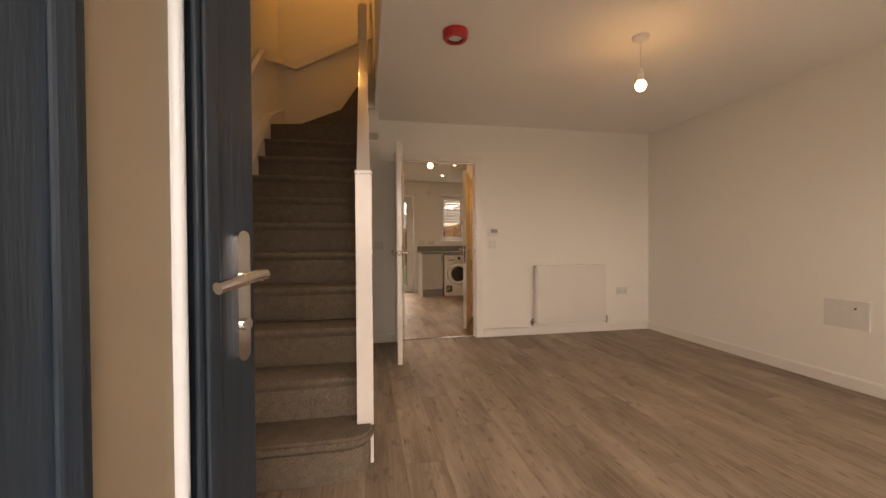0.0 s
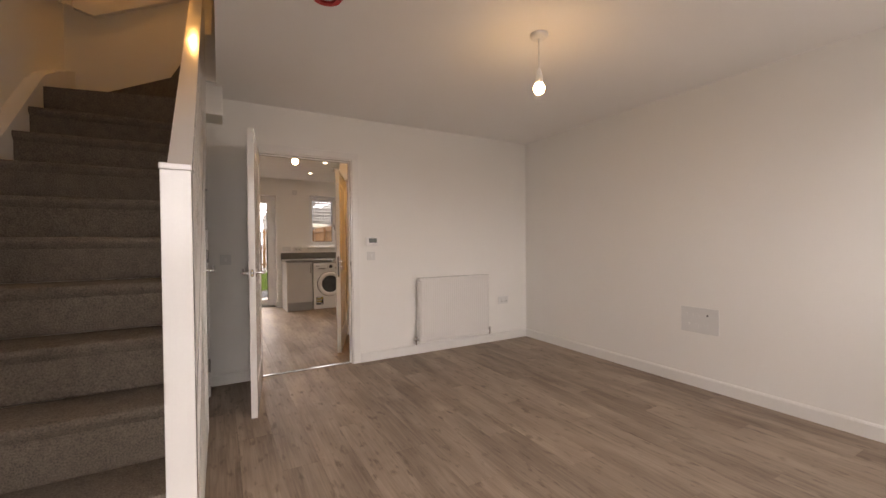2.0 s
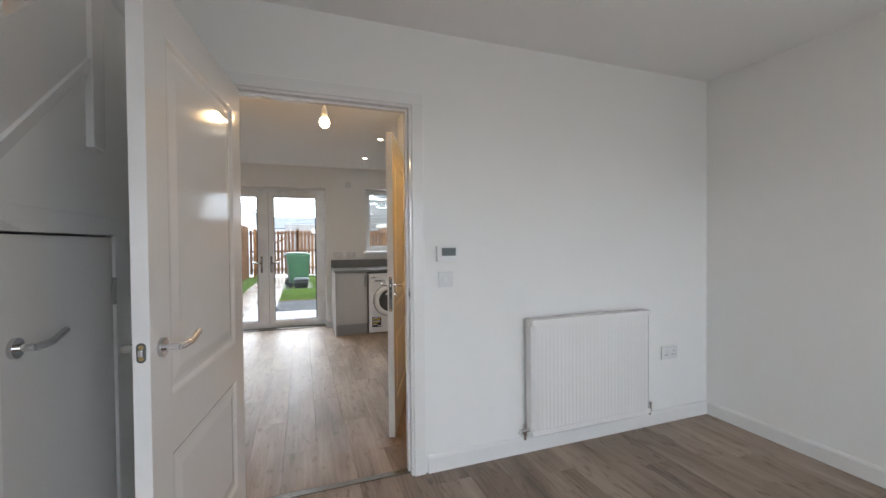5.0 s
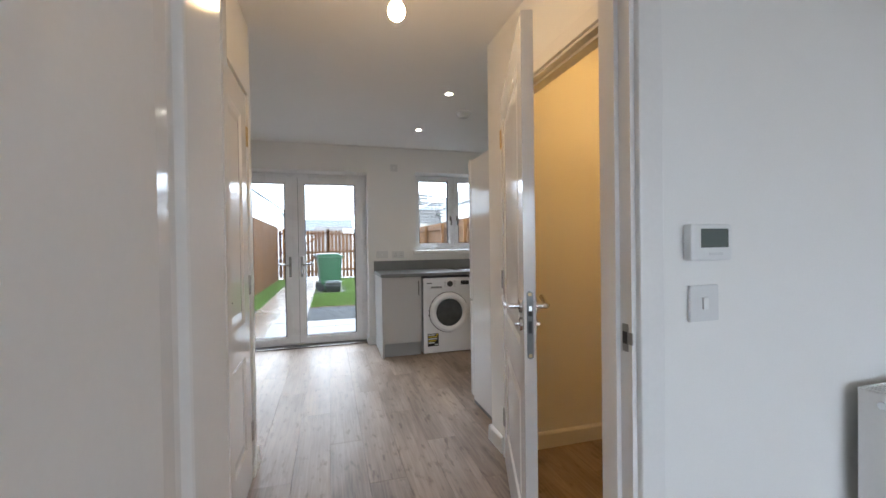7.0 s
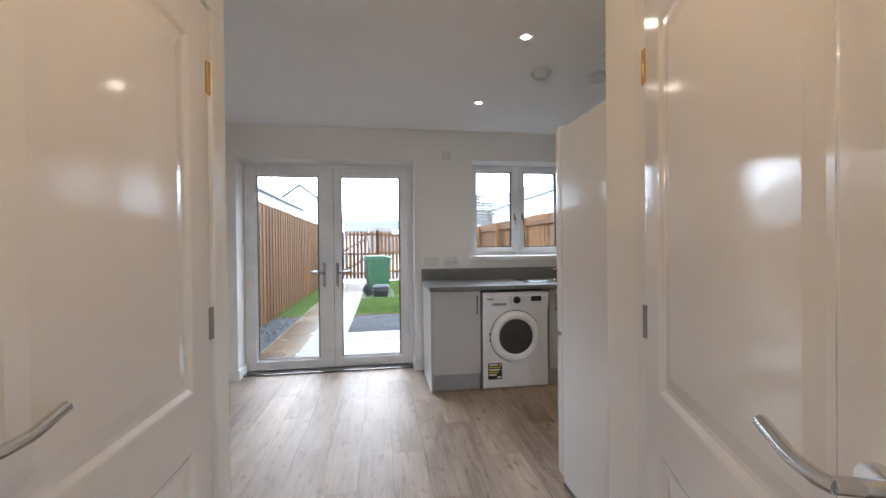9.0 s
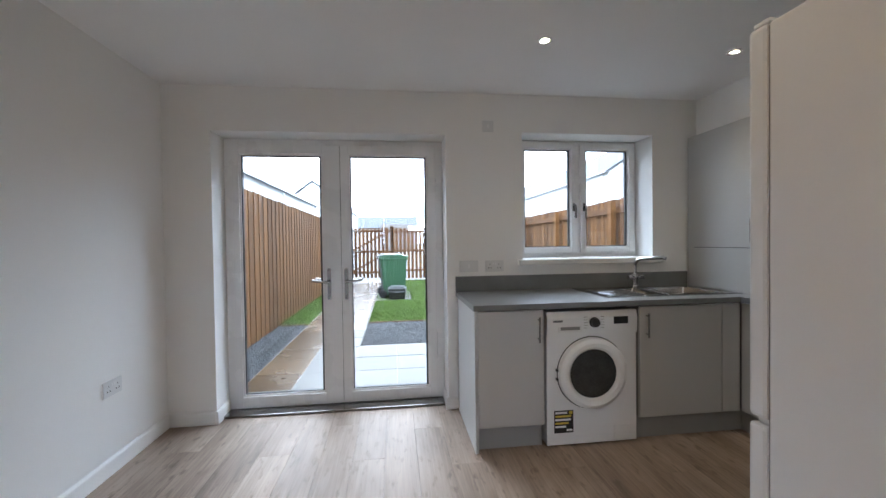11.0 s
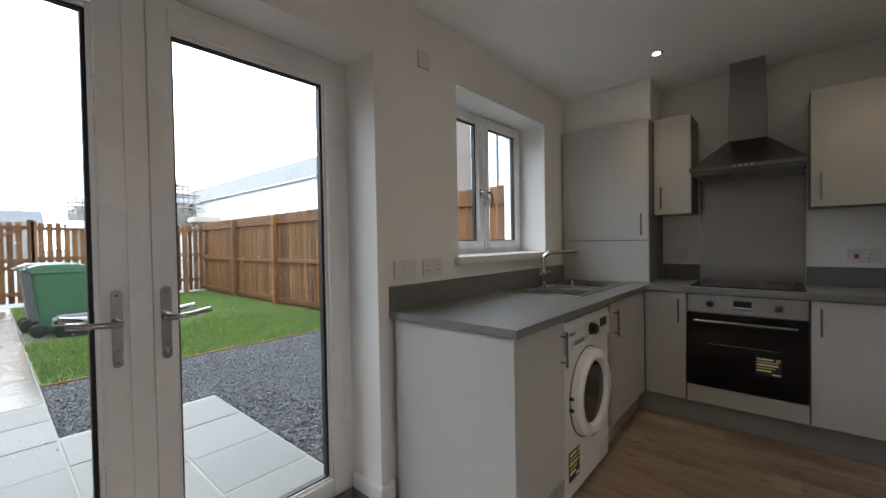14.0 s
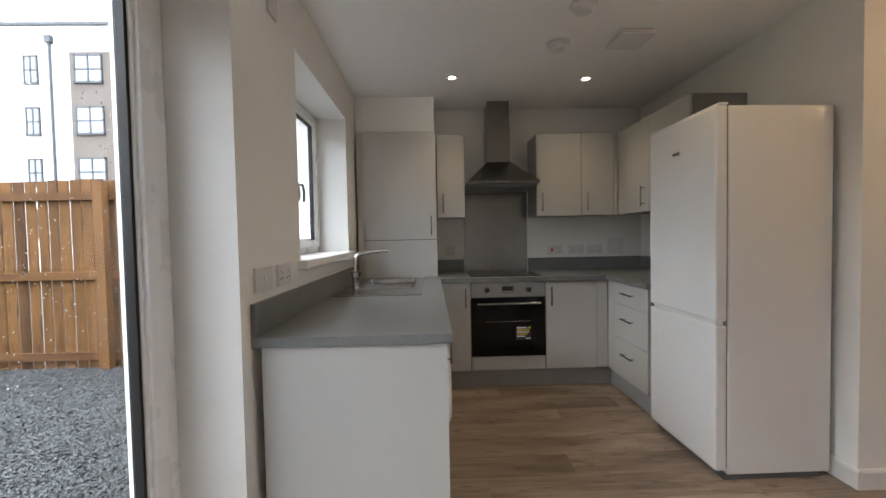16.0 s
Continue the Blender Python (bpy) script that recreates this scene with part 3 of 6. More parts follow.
for x0, z0, x1, z1 in ((1.80, 0.85, 1.86, 2.05), (3.24, 0.85, 3.30, 2.05), (1.86, 0.85, 3.24, 0.91), (1.86, 1.99, 3.24, 2.05), (2.52, 0.91, 2.58, 1.99)):
    box(fr, x0, 0.80, z0, x1, 0.87, z1)
part("window_frame", fr, M_UPVC, wf)

# ---- stairs ----
RISE, GOING, NOSE1, SX0, SX1 = 0.2052, 0.232, 2.926, -0.575, 0.30
stairs = thing("staircase", "straight staircase with winders, grey-brown carpet and white balustrade", "staircase")


def nose_y(k):
    return NOSE1 + GOING * (k - 1)


def nose_z(y):
    return RISE + (y - NOSE1) / GOING * RISE


for k in range(2, 11):
    y, z = nose_y(k), RISE * k
    prof = [(y + 0.022, z - RISE + 0.001), (y + 0.020, z - 0.055), (y + 0.010, z - 0.042), (y + 0.001, z - 0.028), (y, z - 0.016), (y + 0.004, z - 0.006), (y + 0.014, z), (y + GOING + 0.02, z), (y + GOING + 0.02, z - RISE + 0.001)]
    part("carpeted_step", prism(BM(), prof, 0, SX0, SX1), M_CARPET, stairs, smooth=True)
b1 = BM()
outl = [(SX0, NOSE1 + 0.02), (0.225, NOSE1 + 0.02)]
outl += [(0.225 + 0.12 * math.sin(a), NOSE1 + 0.14 - 0.12 * math.cos(a)) for a in [radians(t) for t in range(10, 91, 10)]]
outl += [(0.345, 3.085), (0.274, 3.085), (0.274, 3.20), (SX0, 3.20)]
prism(b1, outl, 2, 0.001, RISE - 0.045)
outn = [(x + (0.016 if x > 0.27 else 0), y - (0.02 if y < NOSE1 + 0.12 else 0)) for x, y in outl]
prism(b1, outn, 2, RISE - 0.045, RISE)
bmesh.ops.bevel(b1, geom=[e for e in b1.edges if all(v.co.z > RISE - 0.05 for v in e.verts) and abs(e.verts[0].co.z - e.verts[1].co.z) < 1e-6], offset=0.014, segments=3, affect="EDGES")
part("bullnose_step", b1, M_CARPET, stairs, "carpeted rounded bottom step", True)
PV = (0.30, 5.09)
ends = [(SX0, 5.27), (-0.42, 5.965), (0.06, 5.965)]
fan = [[PV, ends[0], (SX0, 5.965), ends[1]], [PV, ends[1], ends[2]], [PV, ends[2], (0.43, 5.965), (0.43, 5.09)]]
for k, poly in enumerate(fan):
    z = RISE * (11 + k)
    wb = prism(BM(), poly, 2, z - RISE * (1 if k == 0 else 1.0), z)
    part("winder_step", wb, M_CARPET, stairs)
part("landing_step", box(BM(), 0.43, 4.9, 2.56, 1.60, 6.07, RISE * 14), M_CARPET, stairs)


def sloped(bm, x0, x1, y0, y1, lo, hi):
    prism(bm, [(y0, nose_z(y0) + lo), (y1, nose_z(y1) + lo), (y1, nose_z(y1) + hi), (y0, nose_z(y0) + hi)], 0, x0, x1)
    return bm


ws = sloped(BM(), XL, SX0, 2.95, 5.20, -0.25, 0.045)
prism(ws, [(5.20, 2.0), (5.97, 2.30), (5.97, 2.62), (5.55, 2.46), (5.33, 2.36), (5.20, nose_z(5.20) + 0.045)], 0, XL, SX0)
part("wall_string", ws, M_TRIM, stairs, "white painted wall string")
part("string_cap", sloped(BM(), XL, SX0 + 0.012, 2.95, 5.20, 0.045, 0.062), M_TRIM, stairs)
part("outer_string", sloped(BM(), 0.30, 0.345, 3.175, 5.10, -0.215, 0.050), M_GLOSS, stairs, "white gloss outer string")
part("string_moulding", sloped(BM(), 0.345, 0.357, 3.178, 5.055, -0.235, -0.195), M_GLOSS, stairs)
part("base_rail", sloped(BM(), 0.292, 0.352, 3.175, 5.06, 0.050, 0.078), M_GLOSS, stairs)
nw = BM()
box(nw, 0.281, 3.09, 0.0, 0.361, 3.175, 1.418, 0.003)
newel = part("newel_post", nw, M_GLOSS, stairs, "white square newel post")
part("newel_cap", box(BM(), 0.278, 3.087, 1.418, 0.364, 3.178, 1.438, 0.005), M_GLOSS, newel)
part("upper_newel", box(BM(), 0.275, 5.06, 1.60, 0.36, 5.145, 3.4, 0.003), M_GLOSS, stairs, "white newel that hangs below the winders")
part("landing_apron", box(BM(), 0.3605, 5.058, 2.40, 0.43, 5.088, 2.74), M_GLOSS, stairs)
part("handrail", sloped(BM(), 0.285, 0.355, 3.17, 5.08, 0.90, 0.965), M_GLOSS, stairs, "white moulded handrail")
y = 3.26
while y < 5.02:
    part("baluster", box(BM(), 0.306, y - 0.016, nose_z(y) + 0.066, 0.338, y + 0.016, nose_z(y) + 0.908), M_GLOSS, stairs)
    y += 0.108
spand = prism(BM(), [(3.175, 0.0), (4.54, 0.0), (4.54, nose_z(4.54) - 0.215), (3.175, nose_z(3.175) - 0.215)], 0, 0.305, 0.338)
prism(spand, [(4.54, 1.372), (5.48, 1.372), (5.48, 2.42), (5.10, 2.42), (5.10, nose_z(5.10) - 0.215), (4.54, nose_z(4.54) - 0.215)], 0, 0.305, 0.338)
box(spand, 0.305, 5.275, 0.0, 0.338, 5.48, 1.372)
structure("stair_panelling", spand, M_WALL, "white panelling that closes the space under the stairs", "panelling")
skirting("baseboard_stair", [(0.338, 3.18, 0.338, 4.52, "+x")])
cup = thing("understair_cupboard", "white flush cupboard door under the stairs", "cupboard")
cf = BM()
box(cf, 0.305, 4.54, 0, 0.356, 4.605, 1.372, 0.003), box(cf, 0.305, 5.21, 0, 0.356, 5.275, 1.372, 0.003), box(cf, 0.305, 4.605, 1.305, 0.356, 5.21, 1.372, 0.003)
part("frame", cf, M_TRIM, cup)
cl = part("cupboard_door", box(BM(), 0.312, 4.608, 0.008, 0.347, 5.207, 1.298, 0.002), M_GLOSS, cup)
hb = BM()
tube(hb, (0.347, 4.665, 1.020), (0.357, 4.665, 1.020), 0.026, 0.025, 24), tube(hb, (0.347, 4.665, 1.020), (0.39, 4.665, 1.020), 0.0095)
pipe(hb, [(0.390, 4.661, 1.020), (0.397, 4.677, 1.020), (0.399, 4.72, 1.021), (0.398, 4.732, 1.024), (0.396, 4.785, 1.037)], 0.0095)
part("lever_handle", hb, M_CHROME, cl, "chrome lever handle", True)
for hz in (0.25, 1.10):
    hinge_at(cup, pose(0.352, 5.209, 0, 0, 0, 90), hz)
rail = BM()


def rail_z(y):
    return 1.624 + 0.934 * (y - 3.764) if y < 5.07 else 2.844 + 0.39 * (y - 5.07)


prism(rail, [(y, rail_z(y) - 0.045) for y in (2.75, 5.07, 5.93)] + [(y, rail_z(y) + 0.045) for y in (5.93, 5.07, 2.75)], 0, XL + 0.02, XL + 0.065)
for yb in (3.3, 3.9, 4.5, 5.4):
    box(rail, XL, yb - 0.02, rail_z(yb) - 0.02, XL + 0.03, yb + 0.02, rail_z(yb) + 0.02)
one("wall_handrail", rail, M_TRIM, "painted handrail fixed along the stair wall", "handrail")
rb = BM()
prism(rb, [(XL + 0.07, 3.12), (-0.44, 3.085), (0.42, 3.53), (0.42, 3.62), (-0.44, 3.175), (XL + 0.07, 3.21)], 1, 5.925, 5.969)
one("rear_wall_handrail", rb, M_TRIM, "painted rail along the wall at the stair turn", "handrail")

# ---- French doors and kitchen window ----
fd = thing("french_doors", "closed white double-glazed French doors to the garden", "french doors", kind="structure")
fb = BM()
FY0, FY1 = 9.838, 9.908
for x0, z0, x1, z1 in ((-0.313, 0.0, -0.255, 2.098), (1.307, 0.0, 1.363, 2.098), (-0.255, 2.06, 1.307, 2.098), (-0.255, 0.0, 1.307, 0.028)):
    box(fb, x0, FY0 + 0.004, z0, x1, FY1, z1, 0.003)
part("door_frame", fb, M_UPVC, fd)
part("sill", box(box(BM(), -0.313, 9.70, -0.02, 1.363, FY0, 0.018, 0.004), -0.313, FY1, -0.06, 1.363, 10.03, 0.0, 0.004), M_STEEL, fd, "grey metal threshold")
part("reveal_lining", box(box(BM(), -0.317, FY1, -0.1, -0.312, 10.004, 2.10), 1.362, FY1, -0.1, 1.367, 10.004, 2.10), M_UPVC, fd)


def glazed_leaf(name, x0, x1, z0, z1, gx0, gx1, gz0, gz1, y0, y1, parent, slim=0.014):
    bm = BM()
    for a, c, p, q in ((x0, gx0, z0, z1), (gx1, x1, z0, z1), (gx0, gx1, z0, gz0), (gx0, gx1, gz1, z1)):
        box(bm, a, y0, p, c, y1, q, 0.004)
    leaf = part(name, bm, M_UPVC, parent)
    bead = BM()
    s = slim
    for a, c, p, q in ((gx0 - 0.002, gx0 + s, gz0, gz1), (gx1 - s, gx1 + 0.002, gz0, gz1), (gx0 + s, gx1 - s, gz0 - 0.002, gz0 + s), (gx0 + s, gx1 - s, gz1 - s, gz1 + 0.002)):
        box(bead, a, y0 + 0.012, p, c, y1 - 0.012, q, 0.004)
    part("glazing_bead", bead, M_UPVC, leaf)
    seal = BM()
    for a, c, p, q in ((gx0 + s, gx0 + s + 0.006, gz0 + s, gz1 - s), (gx1 - s - 0.012, gx1 - s, gz0 + s, gz1 - s), (gx0 + s, gx1 - s, gz0 + s, gz0 + s + 0.006), (gx0 + s, gx1 - s, gz1 - s - 0.006, gz1 - s)):
        box(seal, a, y0 + 0.02, p, c, y1 - 0.018, q)
    part("glazing_seal", seal, M_SEAL, leaf, "black rubber glazing seal")
    g = part("glass_pane", box(BM(), gx0 + s, (y0 + y1) / 2 - 0.002, gz0 + s, gx1 - s, (y0 + y1) / 2 + 0.002, gz1 - s), M_PANE, leaf, "clear glass")
    g.visible_shadow = False
    return leaf


LL = glazed_leaf("door_leaf", -0.253, 0.549, 0.030, 2.058, -0.206, 0.417, 0.105, 1.985, 9.831, 9.898, fd)
RL = glazed_leaf("door_leaf", 0.553, 1.305, 0.030, 2.058, 0.616, 1.243, 0.105, 1.985, 9.831, 9.898, fd)
part("meeting_seal", box(BM(), 0.544, 9.848, 0.035, 0.558, 9.888, 2.05), M_SEAL, RL, "dark seal between the leaves")
part("astragal", box(BM(), 0.487, 9.825, 0.035, 0.5505, 9.8308, 2.052, 0.002), M_UPVC, LL, "overlapping white cover strip")
for leaf, hx, way in ((LL, 0.455, -1), (RL, 0.588, 1)):
    for s, y0 in ((-1, 9.831), (1, 9.898)):
        hb = BM()
        prism(hb, [(hx + 0.015 * math.cos(a), (1.075 if math.sin(a) >= 0 else 0.855) + 0.015 * math.sin(a)) for a in [k * math.tau / 20 for k in range(20)]], 1, y0, y0 + s * 0.010)
        tube(hb, (hx, y0, 0.985), (hx, y0 + s * 0.05, 0.985), 0.010)
        pipe(hb, [(hx - way * 0.006, y0 + s * 0.050, 0.985), (hx + way * 0.02, y0 + s * 0.055, 0.986), (hx + way * 0.07, y0 + s * 0.056, 0.99), (hx + way * 0.125, y0 + s * 0.050, 0.998)], 0.010)
        tube(hb, (hx, y0, 0.888), (hx, y0 + s * 0.016, 0.888), 0.009)
        lv = part("lever_handle", hb, M_DKCHROME, leaf, "chrome lever on a long backplate", True)
        part("key_cylinder", box(tube(BM(), (hx, y0 + s * 0.009, 0.882), (hx, y0 + s * 0.0125, 0.882), 0.011, seg=16), hx - 0.005, min(y0 + s * 0.009, y0 + s * 0.013), 0.862, hx + 0.005, max(y0 + s * 0.009, y0 + s * 0.013), 0.882), M_HINGE, lv, "dull lock cylinder")
        for sz in (1.072, 0.855):
            part("screw", tube(BM(), (hx, y0 + s * 0.009, sz), (hx, y0 + s * 0.0115, sz), 0.004, seg=10), M_GREYPL, lv)

kw = thing("window_kitchen", "white double-casement kitchen window in a deep reveal", "window", kind="structure")
wb = BM()
WY0, WY1 = 9.85, 9.915
for x0, z0, x1, z1 in ((1.968, 1.142, 2.005, 2.123), (3.030, 1.142, 3.057, 2.123), (2.005, 2.094, 3.030, 2.123), (2.005, 1.142, 3.030, 1.180), (2.510, 1.180, 2.548, 2.094)):
    box(wb, x0, WY0 + 0.006, z0, x1, WY1, z1, 0.003)
part("window_frame", wb, M_UPVC, kw)
for x0, x1, hx in ((2.003, 2.512, 2.484), (2.546, 3.032, 2.576)):
    sash = glazed_leaf("casement", x0, x1, 1.178, 2.096, x0 + 0.046, x1 - 0.046, 1.220, 2.058, WY0 - 0.014, WY1 - 0.014, kw, 0.010)
    hb = BM()
    box(hb, hx - 0.010, WY0 - 0.016, 1.53, hx + 0.010, WY0 - 0.006, 1.60, 0.003)
    tube(hb, (hx, WY0 - 0.012, 1.575), (hx, WY0 - 0.045, 1.575), 0.009)
    pipe(hb, [(hx, WY0 - 0.042, 1.582), (hx, WY0 - 0.050, 1.56), (hx, WY0 - 0.054, 1.52), (hx, WY0 - 0.050, 1.468)], 0.009)
    part("casement_handle", hb, M_DKCHROME, sash, "chrome casement handle", True)
part("outer_sill", box(BM(), 1.93, WY1, 1.10, 3.09, 10.04, 1.142, 0.006), M_UPVC, kw)
part("window_sill", box(BM(), 1.925, 9.586, 1.094, 3.13, WY0 + 0.004, 1.139, 0.008), M_TRIM, kw, "white painted window board")

# ---- kitchen units ----
FRONT_Y, FRONT_X, FRONT_S = 8.958, 3.212, 7.590
TOP0, TOP1 = 0.867, 0.901


def bar_handle(parent, p0, p1, out):
    """A steel bar handle from p0 to p1, standing off the front by the vector out."""
    p0, p1, out = Vector(p0), Vector(p1), Vector(out)
    d = (p1 - p0).normalized() * 0.02
    bm = BM()
    tube(bm, p0 + out, p1 + out, 0.0055, seg=12)
    for p in (p0 + d, p1 - d):
        tube(bm, p, p + out, 0.004, seg=10)
    return part("bar_handle", bm, M_STEEL, parent, "brushed steel bar handle", True)


def base_unit(name, label, x0, y0, x1, y1, z0, z1, face, doors, group="fitted kitchen units"):
    """A carcass with fronts. face '-y', '-x' or '+y'; doors: (a, b, z0, z1, handle) along the face."""
    u = thing(name, label, "cabinet", group=group)
    part("carcass", box(BM(), x0, y0, z0, x1, y1, z1, 0.001), M_CARC, u)
    for a, b, p, q, hd in doors:
        g = 0.0015
        if face == "-y":
            f = part("cabinet_door", box(BM(), a + g, y0 - 0.020, p, b - g, y0 - 0.001, q, 0.0015), M_CAB, u)
            out, mk = (0, -0.03, 0), (lambda s, z: (s, y0 - 0.020, z))
        elif face == "+y":
            f = part("cabinet_door", box(BM(), a + g, y1 + 0.001, p, b - g, y1 + 0.020, q, 0.0015), M_CAB, u)
            out, mk = (0, 0.03, 0), (lambda s, z: (s, y1 + 0.020, z))
        else:
            f = part("cabinet_door", box(BM(), x0 - 0.020, a + g, p, x0 - 0.001, b - g, q, 0.0015), M_CAB, u)
            out, mk = (-0.03, 0, 0), (lambda s, z: (x0 - 0.020, s, z))
        if hd:
            kind, s, z, ln = hd
            if kind == "v":
                bar_handle(f, mk(s, z), mk(s, z + ln), out)
            else:
                bar_handle(f, mk(s - ln / 2, z), mk(s + ln / 2, z), out)
    return u


EP = one("end_panel", box(BM(), 1.440, FRONT_Y, 0.0, 1.459, 9.60, TOP0, 0.001), M_CAB, "light grey end panel of the kitchen run", "panel")
base_unit("base_cabinet", "light grey base cabinet beside the washing machine", 1.460, FRONT_Y + 0.020, 1.872, 9.60, 0.15, TOP0, "-y", [(1.460, 1.872, 0.152, 0.858, ("v", 1.835, 0.665, 0.155))])
base_unit("base_cabinet", "light grey sink base cabinet", 2.500, FRONT_Y + 0.020, 3.19, 9.60, 0.15, 0.735, "-y", [(2.500, 3.075, 0.152, 0.858, ("v", 2.545, 0.665, 0.155)), (3.075, 3.205, 0.152, 0.858, None)])
base_unit("base_cabinet", "narrow light grey corner base cabinet", FRONT_X + 0.020, 8.705, XR - 0.01, 9.60, 0.15, TOP0, "-x", [(8.705, 8.955, 0.152, 0.858, ("v", 8.745, 0.665, 0.155))])
base_unit("base_cabinet", "light grey base cabinet beside the oven", FRONT_X + 0.020, 7.05, XR - 0.01, 8.098, 0.15, TOP0, "-x", [(7.685, 8.098, 0.152, 0.858, ("v", 8.055, 0.665, 0.155)), (7.592, 7.685, 0.152, 0.858, None)])
base_unit("oven_housing", "light grey housing round the built-in oven", FRONT_X + 0.020, 8.100, XR - 0.01, 8.703, 0.15, TOP0, "-x", [(8.102, 8.701, 0.152, 0.262, None)])
base_unit("drawer_unit", "light grey three-drawer unit with bar handles", 2.62, 7.02, 3.19, FRONT_S - 0.020, 0.15, TOP0, "+y", [(2.62, 3.12, 0.702, 0.858, ("h", 2.87, 0.79, 0.16)), (2.62, 3.12, 0.442, 0.699, ("h", 2.87, 0.60, 0.16)), (2.62, 3.12, 0.152, 0.439, ("h", 2.87, 0.335, 0.16)), (3.12, 3.212, 0.152, 0.858, None)])
pl = BM()
box(pl, 1.462, 9.010, 0.0, 1.872, 9.028, 0.148), box(pl, 2.500, 9.010, 0.0, 3.262, 9.028, 0.148)
box(pl, 3.262, 7.545, 0.0, 3.280, 9.010, 0.148), box(pl, 2.62, 7.527, 0.0, 3.262, 7.545, 0.148)
structure("plinth", pl, M_PLINTH, "grey kitchen plinth", "plinth")
worktop = thing("worktop", "mottled dark grey laminate worktop round three sides", "worktop")
for lengths in (((1.430, 8.940, 2.655, 9.629), (3.230, 8.940, 3.80, 9.629), (2.655, 8.940, 3.230, 9.120), (2.655, 9.500, 3.230, 9.629)), ((3.190, 7.6155, 3.80, 8.9395),), ((2.60, 7.001, 3.80, 7.615),)):
    wt = BM()
    for q in lengths:
        box(wt, q[0], q[1], TOP0, q[2], q[3], TOP1)
    bmesh.ops.remove_doubles(wt, verts=wt.verts, dist=1e-5)
    part("worktop_length", wt, M_WORK, worktop)
for q in ((1.430, 9.612, 3.355, 9.629), (3.782, 8.703, 3.799, 8.955), (3.782, 7.018, 3.799, 8.097), (2.60, 7.001, 3.799, 7.018)):
    one("upstand", box(BM(), q[0], q[1], TOP1, q[2], q[3], 1.018, 0.002), M_WORK, "grey laminate upstand behind the worktop", "upstand")

# wall cabinets and boiler cupboard
WUX, WZ0, WZ1 = 3.478, 1.400, 2.105
base_unit("wall_cabinet", "narrow light grey wall cabinet beside the hood", WUX + 0.020, 8.712, XR - 0.002, 8.950, WZ0, WZ1, "-x", [(8.712, 8.950, WZ0, WZ1, ("v", 8.90, WZ0 + 0.04, 0.16))])
base_unit("wall_cabinet", "light grey wall cabinet beside the hood", WUX + 0.020, 7.700, XR - 0.002, 8.088, WZ0, WZ1, "-x", [(7.700, 8.088, WZ0, WZ1, ("v", 8.045, WZ0 + 0.04, 0.16))])
base_unit("wall_cabinet", "light grey wall cabinet next to the corner", WUX + 0.020, 7.372, XR - 0.002, 7.698, WZ0, WZ1, "-x", [(7.415, 7.698, WZ0, WZ1, ("v", 7.655, WZ0 + 0.04, 0.16)), (7.372, 7.415, WZ0, WZ1, None)])
base_unit("wall_cabinet", "light grey wall cabinet behind the fridge freezer", 2.53, 7.002, 3.474, 7.352, WZ0, WZ1, "+y", [(2.53, 3.00, WZ0, WZ1, None), (3.00, 3.474, WZ0, WZ1, ("v", 3.06, WZ0 + 0.04, 0.16))])
bc = thing("boiler_cupboard", "tall light grey boiler cupboard standing on the worktop", "cabinet", group="fitted kitchen units")
part("carcass", box(BM(), 3.378, 8.960, 0.902, XR - 0.002, 9.61, 2.104, 0.001), M_CARC, bc)
f = part("cabinet_door", box(BM(), 3.357, 8.961, 1.218, 3.376, 9.565, 2.102, 0.0015), M_CAB, bc)
bar_handle(f, (3.357, 9.005, 1.25), (3.357, 9.005, 1.41), (-0.03, 0, 0))
part("lower_panel", box(BM(), 3.357, 8.961, 0.904, 3.376, 9.565, 1.210, 0.0015), M_CAB, bc)
part("filler", box(BM(), 3.359, 9.567, 0.904, 3.380, 9.612, 2.102, 0.001), M_CAB, bc)

# oven, hob, splashback, hood
ov = thing("oven", "built-in single oven with black glass door and steel fascia", "oven")
part("fascia", box(BM(), FRONT_X - 0.004, 8.105, 0.742, FRONT_X + 0.03, 8.699, 0.858, 0.002), M_STEEL, ov, "brushed steel control panel")
od = part("oven_door", box(BM(), FRONT_X - 0.010, 8.105, 0.265, FRONT_X + 0.03, 8.699, 0.738, 0.003), M_DGLASS, ov, "black glass oven door")
part("oven_window", box(BM(), FRONT_X - 0.012, 8.205, 0.36, FRONT_X - 0.0085, 8.60, 0.64, 0.001), M_DGLASS, od)
part("oven_shelf_line", box(BM(), FRONT_X - 0.0135, 8.22, 0.545, FRONT_X - 0.0120, 8.585, 0.549), M_STEEL, od)
hb = BM()
tube(hb, (FRONT_X - 0.048, 8.15, 0.694), (FRONT_X - 0.048, 8.655, 0.694), 0.010)
for yy in (8.19, 8.615):
    tube(hb, (FRONT_X - 0.01, yy, 0.694), (FRONT_X - 0.048, yy, 0.694), 0.007)
part("door_bar", hb, M_STEEL, od, "steel towel-bar handle", True)
for yy in (8.235, 8.572):
    kb = BM()
    lathe(kb, [(0.021, 0), (0.021, 0.006), (0.017, 0.009), (0.016, 0.024), (0.013, 0.027)], m=Matrix.Translation((FRONT_X - 0.004, yy, 0.800)) @ pose(0, 0, 0, 0, -90, 0))
    box(kb, FRONT_X - 0.033, yy - 0.003, 0.785, FRONT_X - 0.024, yy + 0.003, 0.816)
    part("control_knob", kb, M_BLACK, ov, "black control knob", True)
part("clock_display", box(BM(), FRONT_X - 0.0062, 8.36, 0.793, FRONT_X - 0.003, 8.45, 0.828, 0.001), M_BLACK, ov)
